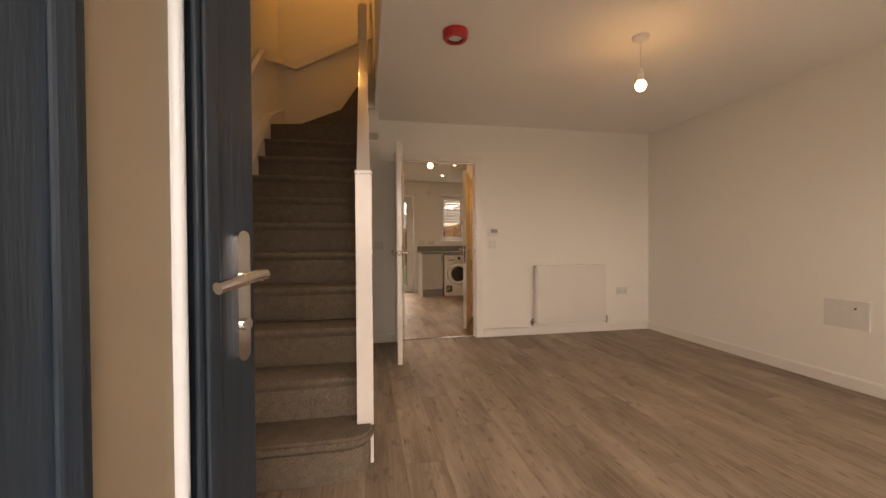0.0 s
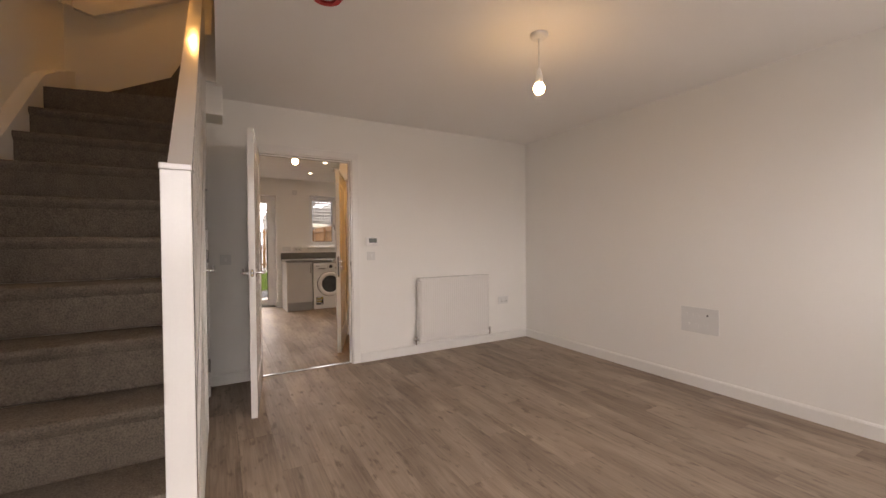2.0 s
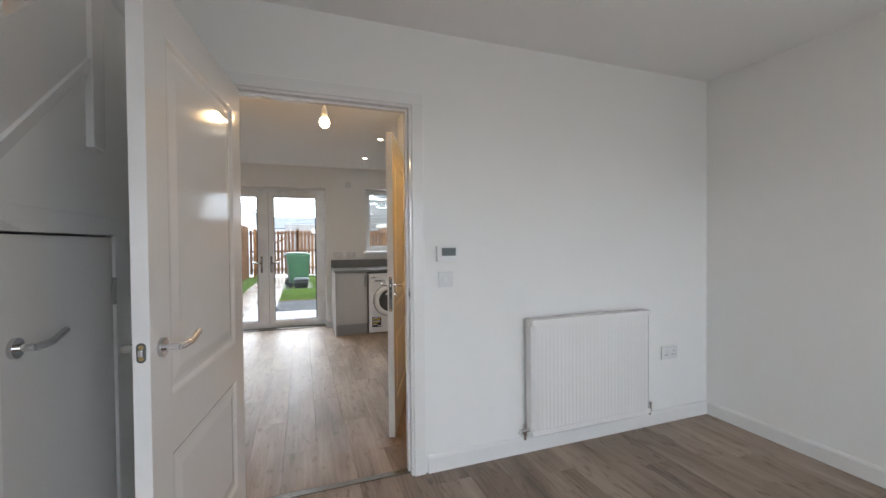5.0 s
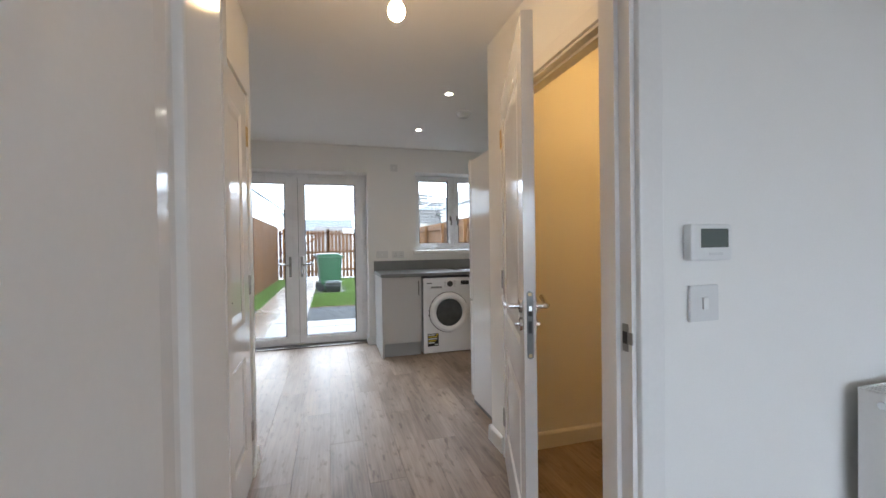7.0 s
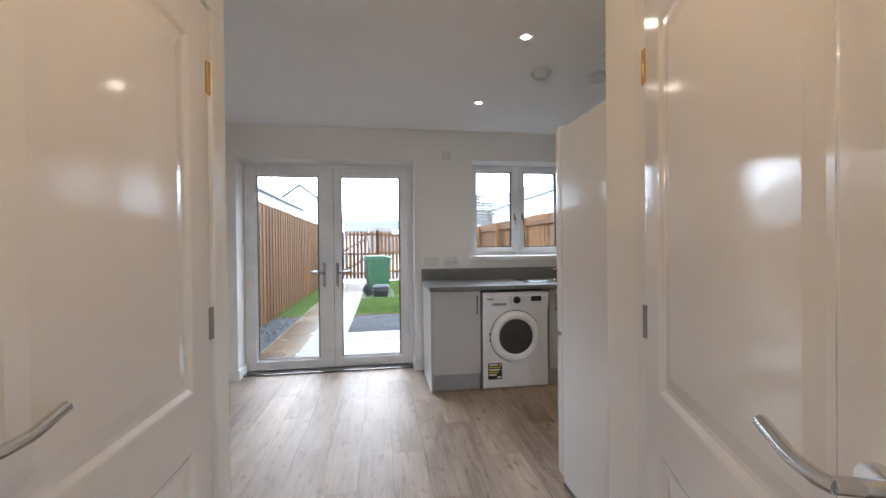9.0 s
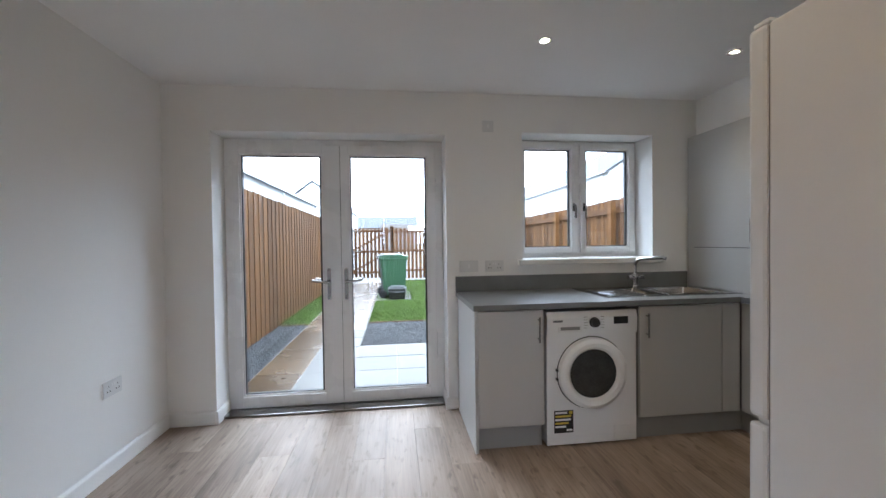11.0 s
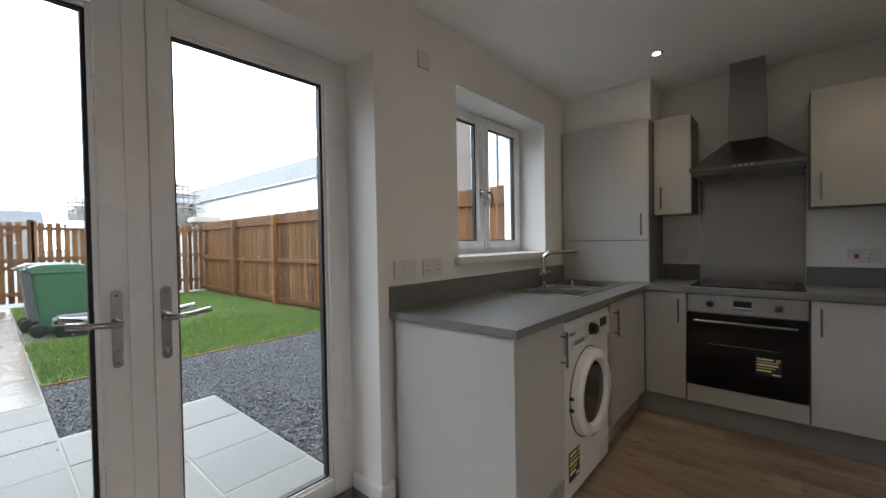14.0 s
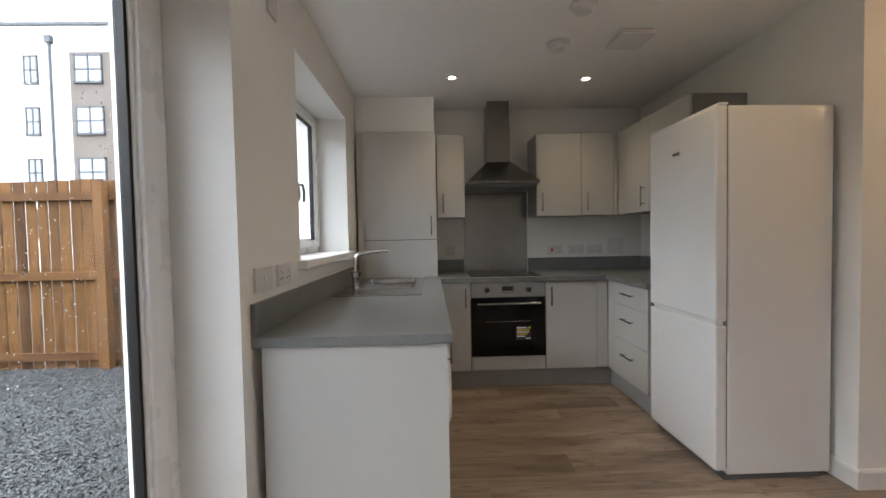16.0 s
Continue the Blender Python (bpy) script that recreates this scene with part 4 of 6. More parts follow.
part("clock_buttons", box(BM(), FRONT_X - 0.0062, 8.355, 0.772, FRONT_X - 0.003, 8.455, 0.780), M_GREYPL, ov)


def sticker(parent, o, u, v, n, w, h):
    """A black sticker with bars of print: corner o, width along u, height along v, standing off along n."""
    o, u, v, n = (Vector(a) for a in (o, u, v, n))

    def quad(a0, b0, a1, b1, lift):
        bm = BM()
        vs = [bm.verts.new(o + u * a + v * b + n * l) for l in (lift, lift + 0.0006) for a, b in ((a0, b0), (a1, b0), (a1, b1), (a0, b1))]
        for q in ((0, 1, 2, 3), (4, 5, 6, 7), (0, 1, 5, 4), (1, 2, 6, 5), (2, 3, 7, 6), (3, 0, 4, 7)):
            bm.faces.new([vs[i] for i in q])
        bmesh.ops.recalc_face_normals(bm, faces=bm.faces)
        return bm

    s = part("sticker", quad(0, 0, w, h, 0.0008), M_BLACK, parent, "black and yellow guarantee sticker")
    for k, (wd, mt) in enumerate(((0.62, M_PLASTIC), (0.82, M_YELLOW), (0.80, M_PLASTIC), (0.70, M_YELLOW), (0.55, M_PLASTIC), (0.30, M_PLASTIC))):
        z1 = h * (0.94 - k * 0.155)
        x0 = 0.06 * w if k < 5 else 0.64 * w
        part("print_bar", quad(x0, z1 - h * 0.085, x0 + wd * w * (1 if k < 5 else 1.0), z1, 0.0016), mt, s)
    part("print_flash", quad(w * 0.78, h * 0.83, w * 0.95, h * 0.96, 0.0017), M_YELLOW, s)


sticker(od, (FRONT_X - 0.0125, 8.345, 0.395), (0, -1, 0), (0, 0, 1), (-1, 0, 0), 0.125, 0.11)

hob = thing("hob", "black glass ceramic hob set in the worktop", "hob")
part("glass_top", box(BM(), 3.27, 8.112, TOP1, 3.77, 8.696, TOP1 + 0.006, 0.002), M_DGLASS, hob)
for hx, hy, hr in ((3.39, 8.26, 0.075), (3.39, 8.55, 0.095), (3.64, 8.26, 0.095), (3.64, 8.55, 0.075)):
    ring = BM()
    bmesh.ops.create_circle(ring, segments=40, radius=hr)
    inner = bmesh.ops.create_circle(ring, segments=40, radius=hr - 0.003)
    bmesh.ops.bridge_loops(ring, edges=ring.edges)
    bmesh.ops.translate(ring, vec=(hx, hy, TOP1 + 0.0066), verts=ring.verts)
    part("cooking_zone", ring, M_GREYPL, hob)
one("splashback", box(BM(), 3.790, 8.102, TOP1, 3.7995, 8.700, 1.662, 0.001), M_STEEL, "brushed steel splashback behind the hob", "splashback")
hood = thing("cooker_hood", "brushed steel chimney cooker hood", "cooker hood")
part("canopy_lip", box(BM(), 3.312, 8.103, 1.664, 3.79, 8.698, 1.690, 0.003), M_STEEL, hood)
part("grease_filter", box(BM(), 3.330, 8.120, 1.640, 3.785, 8.680, 1.663), M_GREYPL, hood, "dark grease filters")
cn = BM()
lo = [cn.verts.new(p) for p in ((3.315, 8.106, 1.690), (3.315, 8.695, 1.690), (3.79, 8.695, 1.690), (3.79, 8.106, 1.690))]
hi = [cn.verts.new(p) for p in ((3.560, 8.292, 1.882), (3.560, 8.505, 1.882), (3.79, 8.505, 1.882), (3.79, 8.292, 1.882))]
for k in range(4):
    cn.faces.new((lo[k], lo[(k + 1) % 4], hi[(k + 1) % 4], hi[k]))
cn.faces.new(hi), cn.faces.new(lo[::-1])
bmesh.ops.recalc_face_normals(cn, faces=cn.faces)
part("canopy", cn, M_STEEL, hood)
part("flue", box(BM(), 3.566, 8.296, 1.882, 3.79, 8.501, 2.20, 0.002), M_STEEL, hood)
part("upper_flue", box(BM(), 3.572, 8.302, 2.20, 3.79, 8.495, CEIL - 0.001, 0.002), M_STEEL, hood)
for k in range(4):
    part("button", box(BM(), 3.308, 8.355 + k * 0.03, 1.672, 3.313, 8.368 + k * 0.03, 1.682), M_CHROME, hood)

# sink and tap
sk = thing("sink", "stainless steel one and a half bowl sink with drainer", "sink")
sb = BM()
xs, ys = [2.35, 2.66, 2.80, 2.835, 3.225, 3.335], [9.075, 9.125, 9.495, 9.52, 9.585]
for a, b in zip(xs, xs[1:]):
    for p, q in zip(ys, ys[1:]):
        bowl = a in (2.66, 2.835) and p == 9.125
        if not bowl:
            box(sb, a, p, 0.8995, b, q, 0.905)
part("rim", sb, M_SINK, sk)
for n, a, b, dz in (("half_bowl", 2.66, 2.80, 0.10), ("main_bowl", 2.835, 3.225, 0.15)):
    bb = BM()
    p, q = 9.125, 9.495
    t = [bb.verts.new(v) for v in ((a, p, 0.9045), (b, p, 0.9045), (b, q, 0.9045), (a, q, 0.9045))]
    u = [bb.verts.new(v) for v in ((a + 0.015, p + 0.015, 0.905 - dz), (b - 0.015, p + 0.015, 0.905 - dz), (b - 0.015, q - 0.015, 0.905 - dz), (a + 0.015, q - 0.015, 0.905 - dz))]
    for k in range(4):
        bb.faces.new((t[k], u[k], u[(k + 1) % 4], t[(k + 1) % 4]))
    bb.faces.new(u)
    bmesh.ops.bevel(bb, geom=[e for e in bb.edges if not e.is_boundary], offset=0.02, segments=3, affect="EDGES")
    part(n, bb, M_SINK, sk, smooth=True)
    lip = BM()
    for e in ((a - 0.006, p - 0.006, b + 0.006, p + 0.001), (a - 0.006, q - 0.001, b + 0.006, q + 0.006), (a - 0.006, p - 0.006, a + 0.001, q + 0.006), (b - 0.001, p - 0.006, b + 0.006, q + 0.006)):
        box(lip, e[0], e[1], 0.9035, e[2], e[3], 0.909, 0.002)
    part("bowl_lip", lip, M_CHROME, sk)
    part("waste", lathe(BM(), [(0.001, 0.0), (0.030, 0.0), (0.036, 0.003), (0.036, 0.0005)], at=((a + b) / 2, (p + q) / 2, 0.9058 - dz)), M_CHROME, sk)
for k in range(15):
    part("drainer_rib", box(BM(), 2.40, 9.125 + k * 0.026, 0.9045, 2.63, 9.134 + k * 0.026, 0.908, 0.0015), M_SINK, sk)
part("rolled_edge", box(box(BM(), 2.346, 9.071, 0.900, 3.335, 9.078, 0.9085, 0.002), 2.346, 9.078, 0.900, 2.353, 9.585, 0.9085, 0.002), M_SINK, sk)
tap = thing("kitchen_tap", "chrome two-handle mixer tap with swivel spout", "tap")
tb = BM()
lathe(tb, [(0.029, 0.905), (0.029, 0.915), (0.021, 0.922), (0.020, 0.95), (0.026, 0.965), (0.026, 1.0), (0.014, 1.012), (0.012, 1.03)], at=(2.85, 9.545, 0))
part("body", tb, M_CHROME, tap, smooth=True)
pipe_pts = [(2.85, 9.545, 1.02), (2.85, 9.545, 1.08), (2.853, 9.539, 1.105), (2.860, 9.523, 1.122), (2.872, 9.497, 1.132), (2.905, 9.425, 1.139), (2.942, 9.343, 1.146), (2.950, 9.325, 1.138)]
part("spout", pipe(BM(), pipe_pts, 0.0140), M_CHROME, tap, smooth=True)
for s in (-1, 1):
    hb = BM()
    tube(hb, (2.85, 9.545, 0.985), (2.85 + s * 0.045, 9.545 - 0.01, 0.985), 0.009)
    tube(hb, (2.85 + s * 0.04, 9.545 - 0.009, 0.985), (2.85 + s * 0.066, 9.545 - 0.014, 0.985), 0.019, 0.017, 8)
    part("tap_handle", hb, M_CHROME, tap, smooth=True)

# washing machine
wm = thing("washing_machine", "white front-loading washing machine with dark porthole", "washing machine")
WX0, WX1, WF = 1.892, 2.486, 8.972
part("cabinet_body", box(BM(), WX0, WF, 0.008, WX1, 9.53, 0.842, 0.006), M_WHITEGOOD, wm)
cp = prism(BM(), [(WF - 0.012, 0.700), (WF + 0.004, 0.700), (WF + 0.004, 0.840), (WF + 0.001, 0.840), (WF - 0.014, 0.80)], 0, WX0 + 0.001, WX1 - 0.001)
part("control_panel", cp, M_WHITEGOOD, wm)
part("detergent_drawer", box(BM(), WX0 + 0.07, WF - 0.018, 0.715, WX0 + 0.225, WF - 0.010, 0.752, 0.003), M_PLATE, wm)
# raised grey bar paints the shade of the grip recess
part("drawer_grip_shade", box(BM(), WX0 + 0.085, WF - 0.0195, 0.728, WX0 + 0.21, WF - 0.0175, 0.748, 0.001), M_CARC, wm, "grey bar drawn for the shaded drawer grip recess")
kb = BM()
lathe(kb, [(0.032, 0), (0.032, 0.008), (0.027, 0.012), (0.026, 0.030), (0.022, 0.034)], m=Matrix.Translation((WX0 + 0.305, WF - 0.014, 0.772)) @ pose(0, 0, 0, 90, 0, 0))
part("programme_dial", kb, M_BLACK, wm, "black programme dial", True)
part("display", box(BM(), WX0 + 0.435, WF - 0.0165, 0.757, WX0 + 0.53, WF - 0.010, 0.802, 0.001), M_BLACK, wm, "black display window")
part("badge", box(BM(), WX0 + 0.04, WF - 0.0155, 0.778, WX0 + 0.10, WF - 0.012, 0.790), M_GREYPL, wm)
for k in range(5):
    for s in (-1, 1):
        part("programme_mark", box(BM(), WX0 + 0.305 + s * 0.055 - 0.012, WF - 0.0150, 0.735 + k * 0.017, WX0 + 0.305 + s * 0.055 + 0.012, WF - 0.012, 0.738 + k * 0.017), M_HINGE, wm)
PM = Matrix.Translation((WX0 + 0.292, WF, 0.455)) @ pose(0, 0, 0, 90, 0, 0)
dr = BM()
lathe(dr, [(0.152, 0.006), (0.152, 0.030), (0.168, 0.046), (0.192, 0.050), (0.217, 0.036), (0.223, 0.014), (0.223, 0.001), (0.152, 0.001)], seg=56, m=PM)
door = part("porthole_ring", dr, M_WHITEGOOD, wm, "white porthole door ring", True)
bl = BM()
lathe(bl, [(0.154, 0.024), (0.125, 0.014), (0.09, 0.006), (0.04, 0.002), (0.001, 0.001)], seg=48, m=PM)
part("porthole_glass", bl, M_DRUM, door, "dark bowl-shaped glass", True)
# ring added on the opaque glass, shaped to give the drum's bright arcs
part("glint_ring", lathe(BM(), [(0.118, 0.0135), (0.115, 0.0155), (0.110, 0.0145), (0.112, 0.0125)], seg=48, m=PM), M_DKCHROME, door, "steel ring added before the glass for the drum's glints", True)
part("porthole_gap", lathe(BM(), [(0.2275, 0.0), (0.2275, 0.003), (0.221, 0.003), (0.221, 0.0)], seg=56, m=PM), M_SEAL, wm)
part("door_grip", box(BM(), WX0 + 0.485, WF - 0.048, 0.40, WX0 + 0.503, WF - 0.034, 0.51, 0.006), M_PLATE, door)
for z in (0.42, 0.475):
    part("hinge", box(BM(), WX0 + 0.056, WF - 0.022, z, WX0 + 0.068, WF - 0.001, z + 0.014, 0.002), M_BLACK, wm)
part("filter_flap", box(BM(), WX0 + 0.44, WF - 0.003, 0.03, WX0 + 0.57, WF + 0.001, 0.115, 0.002), M_WHITEGOOD, wm)
sticker(wm, (WX0 + 0.045, WF - 0.001, 0.085), (1, 0, 0), (0, 0, 1), (0, -1, 0), 0.125, 0.14)

# fridge freezer
fg = thing("fridge_freezer", "tall white two-door fridge freezer", "fridge freezer", pose(1.950, 7.626, 0, 0, 0, 0.0))
part("cabinet_body", box(BM(), 0, -0.582, 0.03, 0.582, -0.062, 1.842, 0.006), M_WHITEGOOD, fg)
part("freezer_door", box(BM(), 0.0, -0.056, 0.05, 0.582, 0.0, 0.774, 0.012), M_WHITEGOOD, fg)
part("fridge_door", box(BM(), 0.0, -0.056, 0.792, 0.582, 0.0, 1.846, 0.012), M_WHITEGOOD, fg)
part("door_gasket", box(BM(), 0.006, -0.062, 0.06, 0.576, -0.056, 1.838), M_CARC, fg)
part("grip_recess", box(BM(), 0.02, -0.05, 0.774, 0.555, -0.012, 0.792), M_PLATE, fg)
part("top_trim", box(BM(), 0.002, -0.06, 1.846, 0.580, -0.015, 1.858, 0.004), M_WHITEGOOD, fg)
part("badge", box(BM(), 0.285, 0.0, 1.665, 0.345, 0.002, 1.680), M_GREYPL, fg)
part("plinth", box(BM(), 0.01, -0.54, 0.0, 0.565, -0.05, 0.03), M_GREYPL, fg)

# ---- electrical plates ----


def plate(name, label, m, w, h, kind, category="socket", material=None):
    """A moulded faceplate in the x-z plane of m, facing -y."""
    p = thing(name, label, category, m)
    part("faceplate", box(BM(), -w / 2, -0.009, -h / 2, w / 2, 0.0, h / 2, 0.003), material or M_PLATE, p)
    if kind == "double":
        for s in (-1, 1):
            for dx, dz in ((0, 0.012), (-0.011, -0.014), (0.011, -0.014)):
                part("pin_slot", box(BM(), s * 0.036 + dx - (0.002 if dx == 0 else 0.0035), -0.0096, dz - 0.004, s * 0.036 + dx + (0.002 if dx == 0 else 0.0035), -0.008, dz + 0.004), M_BLACK, p)
            part("rocker", box(BM(), s * 0.010 - 0.005, -0.012, 0.010, s * 0.010 + 0.005, -0.008, 0.026, 0.001), M_PLASTIC, p)
    elif kind == "switch":
        part("rocker", box(BM(), -0.008, -0.013, -0.014, 0.008, -0.008, 0.014, 0.002), M_PLASTIC, p)
    elif kind == "double_switch":
        for s in (-1, 1):
            part("rocker", box(BM(), s * 0.014 - 0.008, -0.013, -0.014, s * 0.014 + 0.008, -0.008, 0.014, 0.002), M_PLASTIC, p)
    elif kind == "isolator":
        part("rocker", box(BM(), -0.045, -0.013, -0.014, -0.025, -0.008, 0.014, 0.002), M_RED, p, "red isolator rocker")
        for dx, dz in ((0, 0.012), (-0.011, -0.014), (0.011, -0.014)):
            part("pin_slot", box(BM(), 0.03 + dx - 0.003, -0.0096, dz - 0.004, 0.03 + dx + 0.003, -0.008, dz + 0.004), M_BLACK, p)
    elif kind == "media":
        for k in range(5):
            part("outlet", box(BM(), -0.11 + k * 0.045, -0.011, 0.03, -0.09 + k * 0.045, -0.008, 0.05, 0.001), material or M_PLATE, p)
        part("aerial_outlet", tube(BM(), (0.062, -0.008, 0.045), (0.062, -0.014, 0.045), 0.007, seg=12), M_BLACK, p)
        for k in range(3):
            part("outlet", box(BM(), -0.105 + k * 0.07, -0.011, -0.055, -0.075 + k * 0.07, -0.008, -0.03, 0.001), material or M_PLATE, p)
    return p


N = 5.4785
plate("double_socket", "white double power socket low on the wall", pose(3.43, N, 0.485), 0.148, 0.088, "double")
plate("light_switch", "white single light switch under the thermostat", pose(1.762, N, 1.063), 0.086, 0.086, "switch", "light switch")
plate("light_switch", "white light switch behind the open door", pose(0.475, N, 1.06), 0.086, 0.086, "switch", "light switch")
plate("media_plate", "large white media outlet plate on the wall", pose(3.7985, 3.40, 0.545, 0, 0, -90), 0.285, 0.205, "media", "outlet")
plate("light_switch", "white single light switch in the hall", pose(0.5015, 5.80, 1.06, 0, 0, 90), 0.086, 0.086, "switch", "light switch")
plate("double_socket", "white double power socket on the kitchen side wall", pose(-0.6385, 9.08, 0.485, 0, 0, 90), 0.148, 0.088, "double")
plate("fused_spur", "white fused spur plate above the worktop", pose(1.535, 9.6285, 1.095), 0.146, 0.088, "switch", "outlet")
plate("double_socket", "white double power socket above the worktop", pose(1.735, 9.6285, 1.093), 0.146, 0.088, "double")
plate("cooker_switch", "white cooker switch plate with red rocker", pose(3.7985, 7.83, 1.09, 0, 0, -90), 0.146, 0.088, "isolator", "outlet")
plate("double_socket", "white double power socket above the worktop", pose(3.7985, 7.63, 1.09, 0, 0, -90), 0.146, 0.088, "double")
plate("double_socket", "white double power socket above the worktop", pose(3.7985, 7.45, 1.09, 0, 0, -90), 0.146, 0.088, "double")
plate("switch_grid", "white square switch grid near the corner", pose(3.7985, 7.25, 1.115, 0, 0, -90), 0.146, 0.146, "double_switch", "light switch")
plate("light_switch", "white single switch beside the boiler cupboard", pose(3.7985, 8.83, 1.10, 0, 0, -90), 0.086, 0.086, "switch", "light switch")
plate("extract_isolator", "small white isolator plate high on the wall", pose(1.697, 9.6285, 2.168), 0.086, 0.086, "switch", "light switch")
th = thing("thermostat", "white room thermostat with grey display", "thermostat", pose(1.768, N, 1.207))
part("case", box(BM(), -0.062, -0.024, -0.043, 0.062, 0, 0.043, 0.006), M_PLASTIC, th)
part("display", box(BM(), -0.034, -0.0255, -0.012, 0.048, -0.022, 0.032, 0.001), M_LCD, th, "grey liquid crystal display")
part("buttons", box(BM(), -0.01, -0.0255, -0.030, 0.03, -0.022, -0.024), M_PLATE, th)

# radiator
rd = thing("radiator", "white ribbed panel radiator on the wall", "radiator")
RX0, RX1, RZ0, RZ1, RY = 2.255, 3.148, 0.14, 0.815, 5.372
pb = BM()
n_r = 32
outl = [(RX0, RY + 0.018)]
for k in range(n_r):
    a = RX0 + 0.02 + (RX1 - RX0 - 0.04) * k / n_r
    w = (RX1 - RX0 - 0.04) / n_r
    outl += [(a, RY + 0.0024), (a + w * 0.28, RY + 0.001), (a + w * 0.62, RY + 0.001), (a + w * 0.9, RY + 0.0024)]
outl += [(RX1 - 0.02, RY + 0.0024), (RX1, RY + 0.018)]
prism(pb, outl, 2, RZ0 + 0.03, RZ1 - 0.03)
box(pb, RX0, RY, RZ1 - 0.032, RX1, RY + 0.018, RZ1, 0.004), box(pb, RX0, RY, RZ0, RX1, RY + 0.018, RZ0 + 0.032, 0.004)
part("front_panel", pb, M_GLOSS, rd)
part("rear_panel", box(BM(), RX0 + 0.01, 5.425, RZ0 + 0.01, RX1 - 0.01, 5.44, RZ1 - 0.01, 0.004), M_GLOSS, rd)
gr = BM()
for k in range(44):
    a = RX0 + 0.008 + k * (RX1 - RX0 - 0.016) / 44
    box(gr, a, RY + 0.018, RZ1 - 0.004, a + 0.009, 5.445, RZ1)
box(gr, RX0, RY + 0.016, RZ1 - 0.014, RX1, RY + 0.022, RZ1 + 0.001), box(gr, RX0, 5.44, RZ1 - 0.014, RX1, 5.446, RZ1 + 0.001)
part("top_grille", gr, M_GLOSS, rd)
for s in (RX0 - 0.0005, RX1 - 0.0015):
    part("side_cover", box(BM(), s, RY + 0.016, RZ0 + 0.01, s + 0.002, 5.445, RZ1 - 0.002), M_GLOSS, rd)
part("bracket", box(box(BM(), 2.45, 5.44, 0.2, 2.48, 5.4795, 0.75), 2.92, 5.44, 0.2, 2.95, 5.4795, 0.75), M_GLOSS, rd)
for vx, s in ((RX0, -1), (RX1, 1)):
    vb = BM()
    tube(vb, (vx, 5.41, 0.165), (vx + s * 0.03, 5.41, 0.165), 0.011)
    tube(vb, (vx + s * 0.03, 5.41, 0.14), (vx + s * 0.03, 5.41, 0.20), 0.013)
    tube(vb, (vx + s * 0.03, 5.41, 0.12), (vx + s * 0.03, 5.4785, 0.12), 0.0075)
    tube(vb, (vx + s * 0.03, 5.41, 0.113), (vx + s * 0.03, 5.41, 0.145), 0.0085)
    if s < 0:
        tube(vb, (vx - 0.03, 5.41, 0.165), (vx - 0.062, 5.405, 0.165), 0.017, 0.014)
    part("valve", vb, M_CHROME, rd, "chrome radiator valve", True)
part("bleed_plug", tube(BM(), (RX0 - 0.006, 5.395, 0.785), (RX0, 5.395, 0.785), 0.010, seg=10), M_CHROME, rd)

# ---- lamps and alarms ----


def pendant(name, label, x, y, bulb_z, top=CEIL, lit=M_BULB):
    p = thing(name, label, "pendant light")
    part("ceiling_rose", lathe(BM(), [(0.052, top - 0.001), (0.050, top - 0.018), (0.040, top - 0.028), (0.010, top - 0.032), (0.006, top - 0.040)], at=(x, y, 0)), M_PLASTIC, p, smooth=True)
    part("flex", tube(BM(), (x, y, top - 0.035), (x, y, bulb_z + 0.10), 0.0032, seg=8), M_PLASTIC, p)
    part("lampholder", lathe(BM(), [(0.008, bulb_z + 0.115), (0.014, bulb_z + 0.10), (0.020, bulb_z + 0.075), (0.021, bulb_z + 0.040), (0.021, bulb_z + 0.026), (0.012, bulb_z + 0.025)], at=(x, y, 0)), M_PLASTIC, p, smooth=True)
    part("bulb", lathe(BM(), [(0.001, bulb_z - 0.034), (0.015, bulb_z - 0.031), (0.027, bulb_z - 0.020), (0.033, bulb_z - 0.002), (0.031, bulb_z + 0.012), (0.025, bulb_z + 0.024), (0.019, bulb_z + 0.031)], at=(x, y, 0)), lit, p, "lit warm bulb", True)
    return p


pendant("pendant_light", "bare lit bulb on a white living room pendant", 2.100, 3.422, 2.100)
pendant("pendant_light", "bare lit bulb on a white hall pendant", 1.170, 6.235, 2.095, lit=M_BULB_HALL)
pendant("pendant_light", "lit bulb hanging over the stair landing", 0.22, 5.55, 4.60, 5.0, M_BULB_UP)
pendant("pendant_light", "lit warm bulb in the cloakroom", 2.55, 6.15, 2.20, lit=M_BULB_WC)

for sx, sy in ((3.046, 8.831), (3.089, 7.807), (1.836, 8.81), (1.853, 7.782)):
    dl = thing("downlight", "small round recessed downlight, lit", "downlight", group="kitchen downlights")
    part("bezel", lathe(BM(), [(0.041, CEIL - 0.0005), (0.040, CEIL - 0.005), (0.026, CEIL - 0.007), (0.023, CEIL - 0.0005)], at=(sx, sy, 0)), M_CHROME, dl, smooth=True)
    beam = new("downlight_beam", bpy.data.lights.new("downlight_beam", "SPOT"))
    beam.data.energy, beam.data.color, beam.data.shadow_soft_size = 5.8, (1.0, 0.78, 0.50), 0.02
    beam.data.spot_size, beam.data.spot_blend = radians(105), 0.9
    beam.matrix_world = pose(sx, sy, CEIL - 0.03)
    part("lens", lathe(BM(), [(0.001, CEIL - 0.0045), (0.019, CEIL - 0.0045), (0.023, CEIL - 0.003), (0.023, CEIL - 0.001)], at=(sx, sy, 0)), M_SPOT, dl)


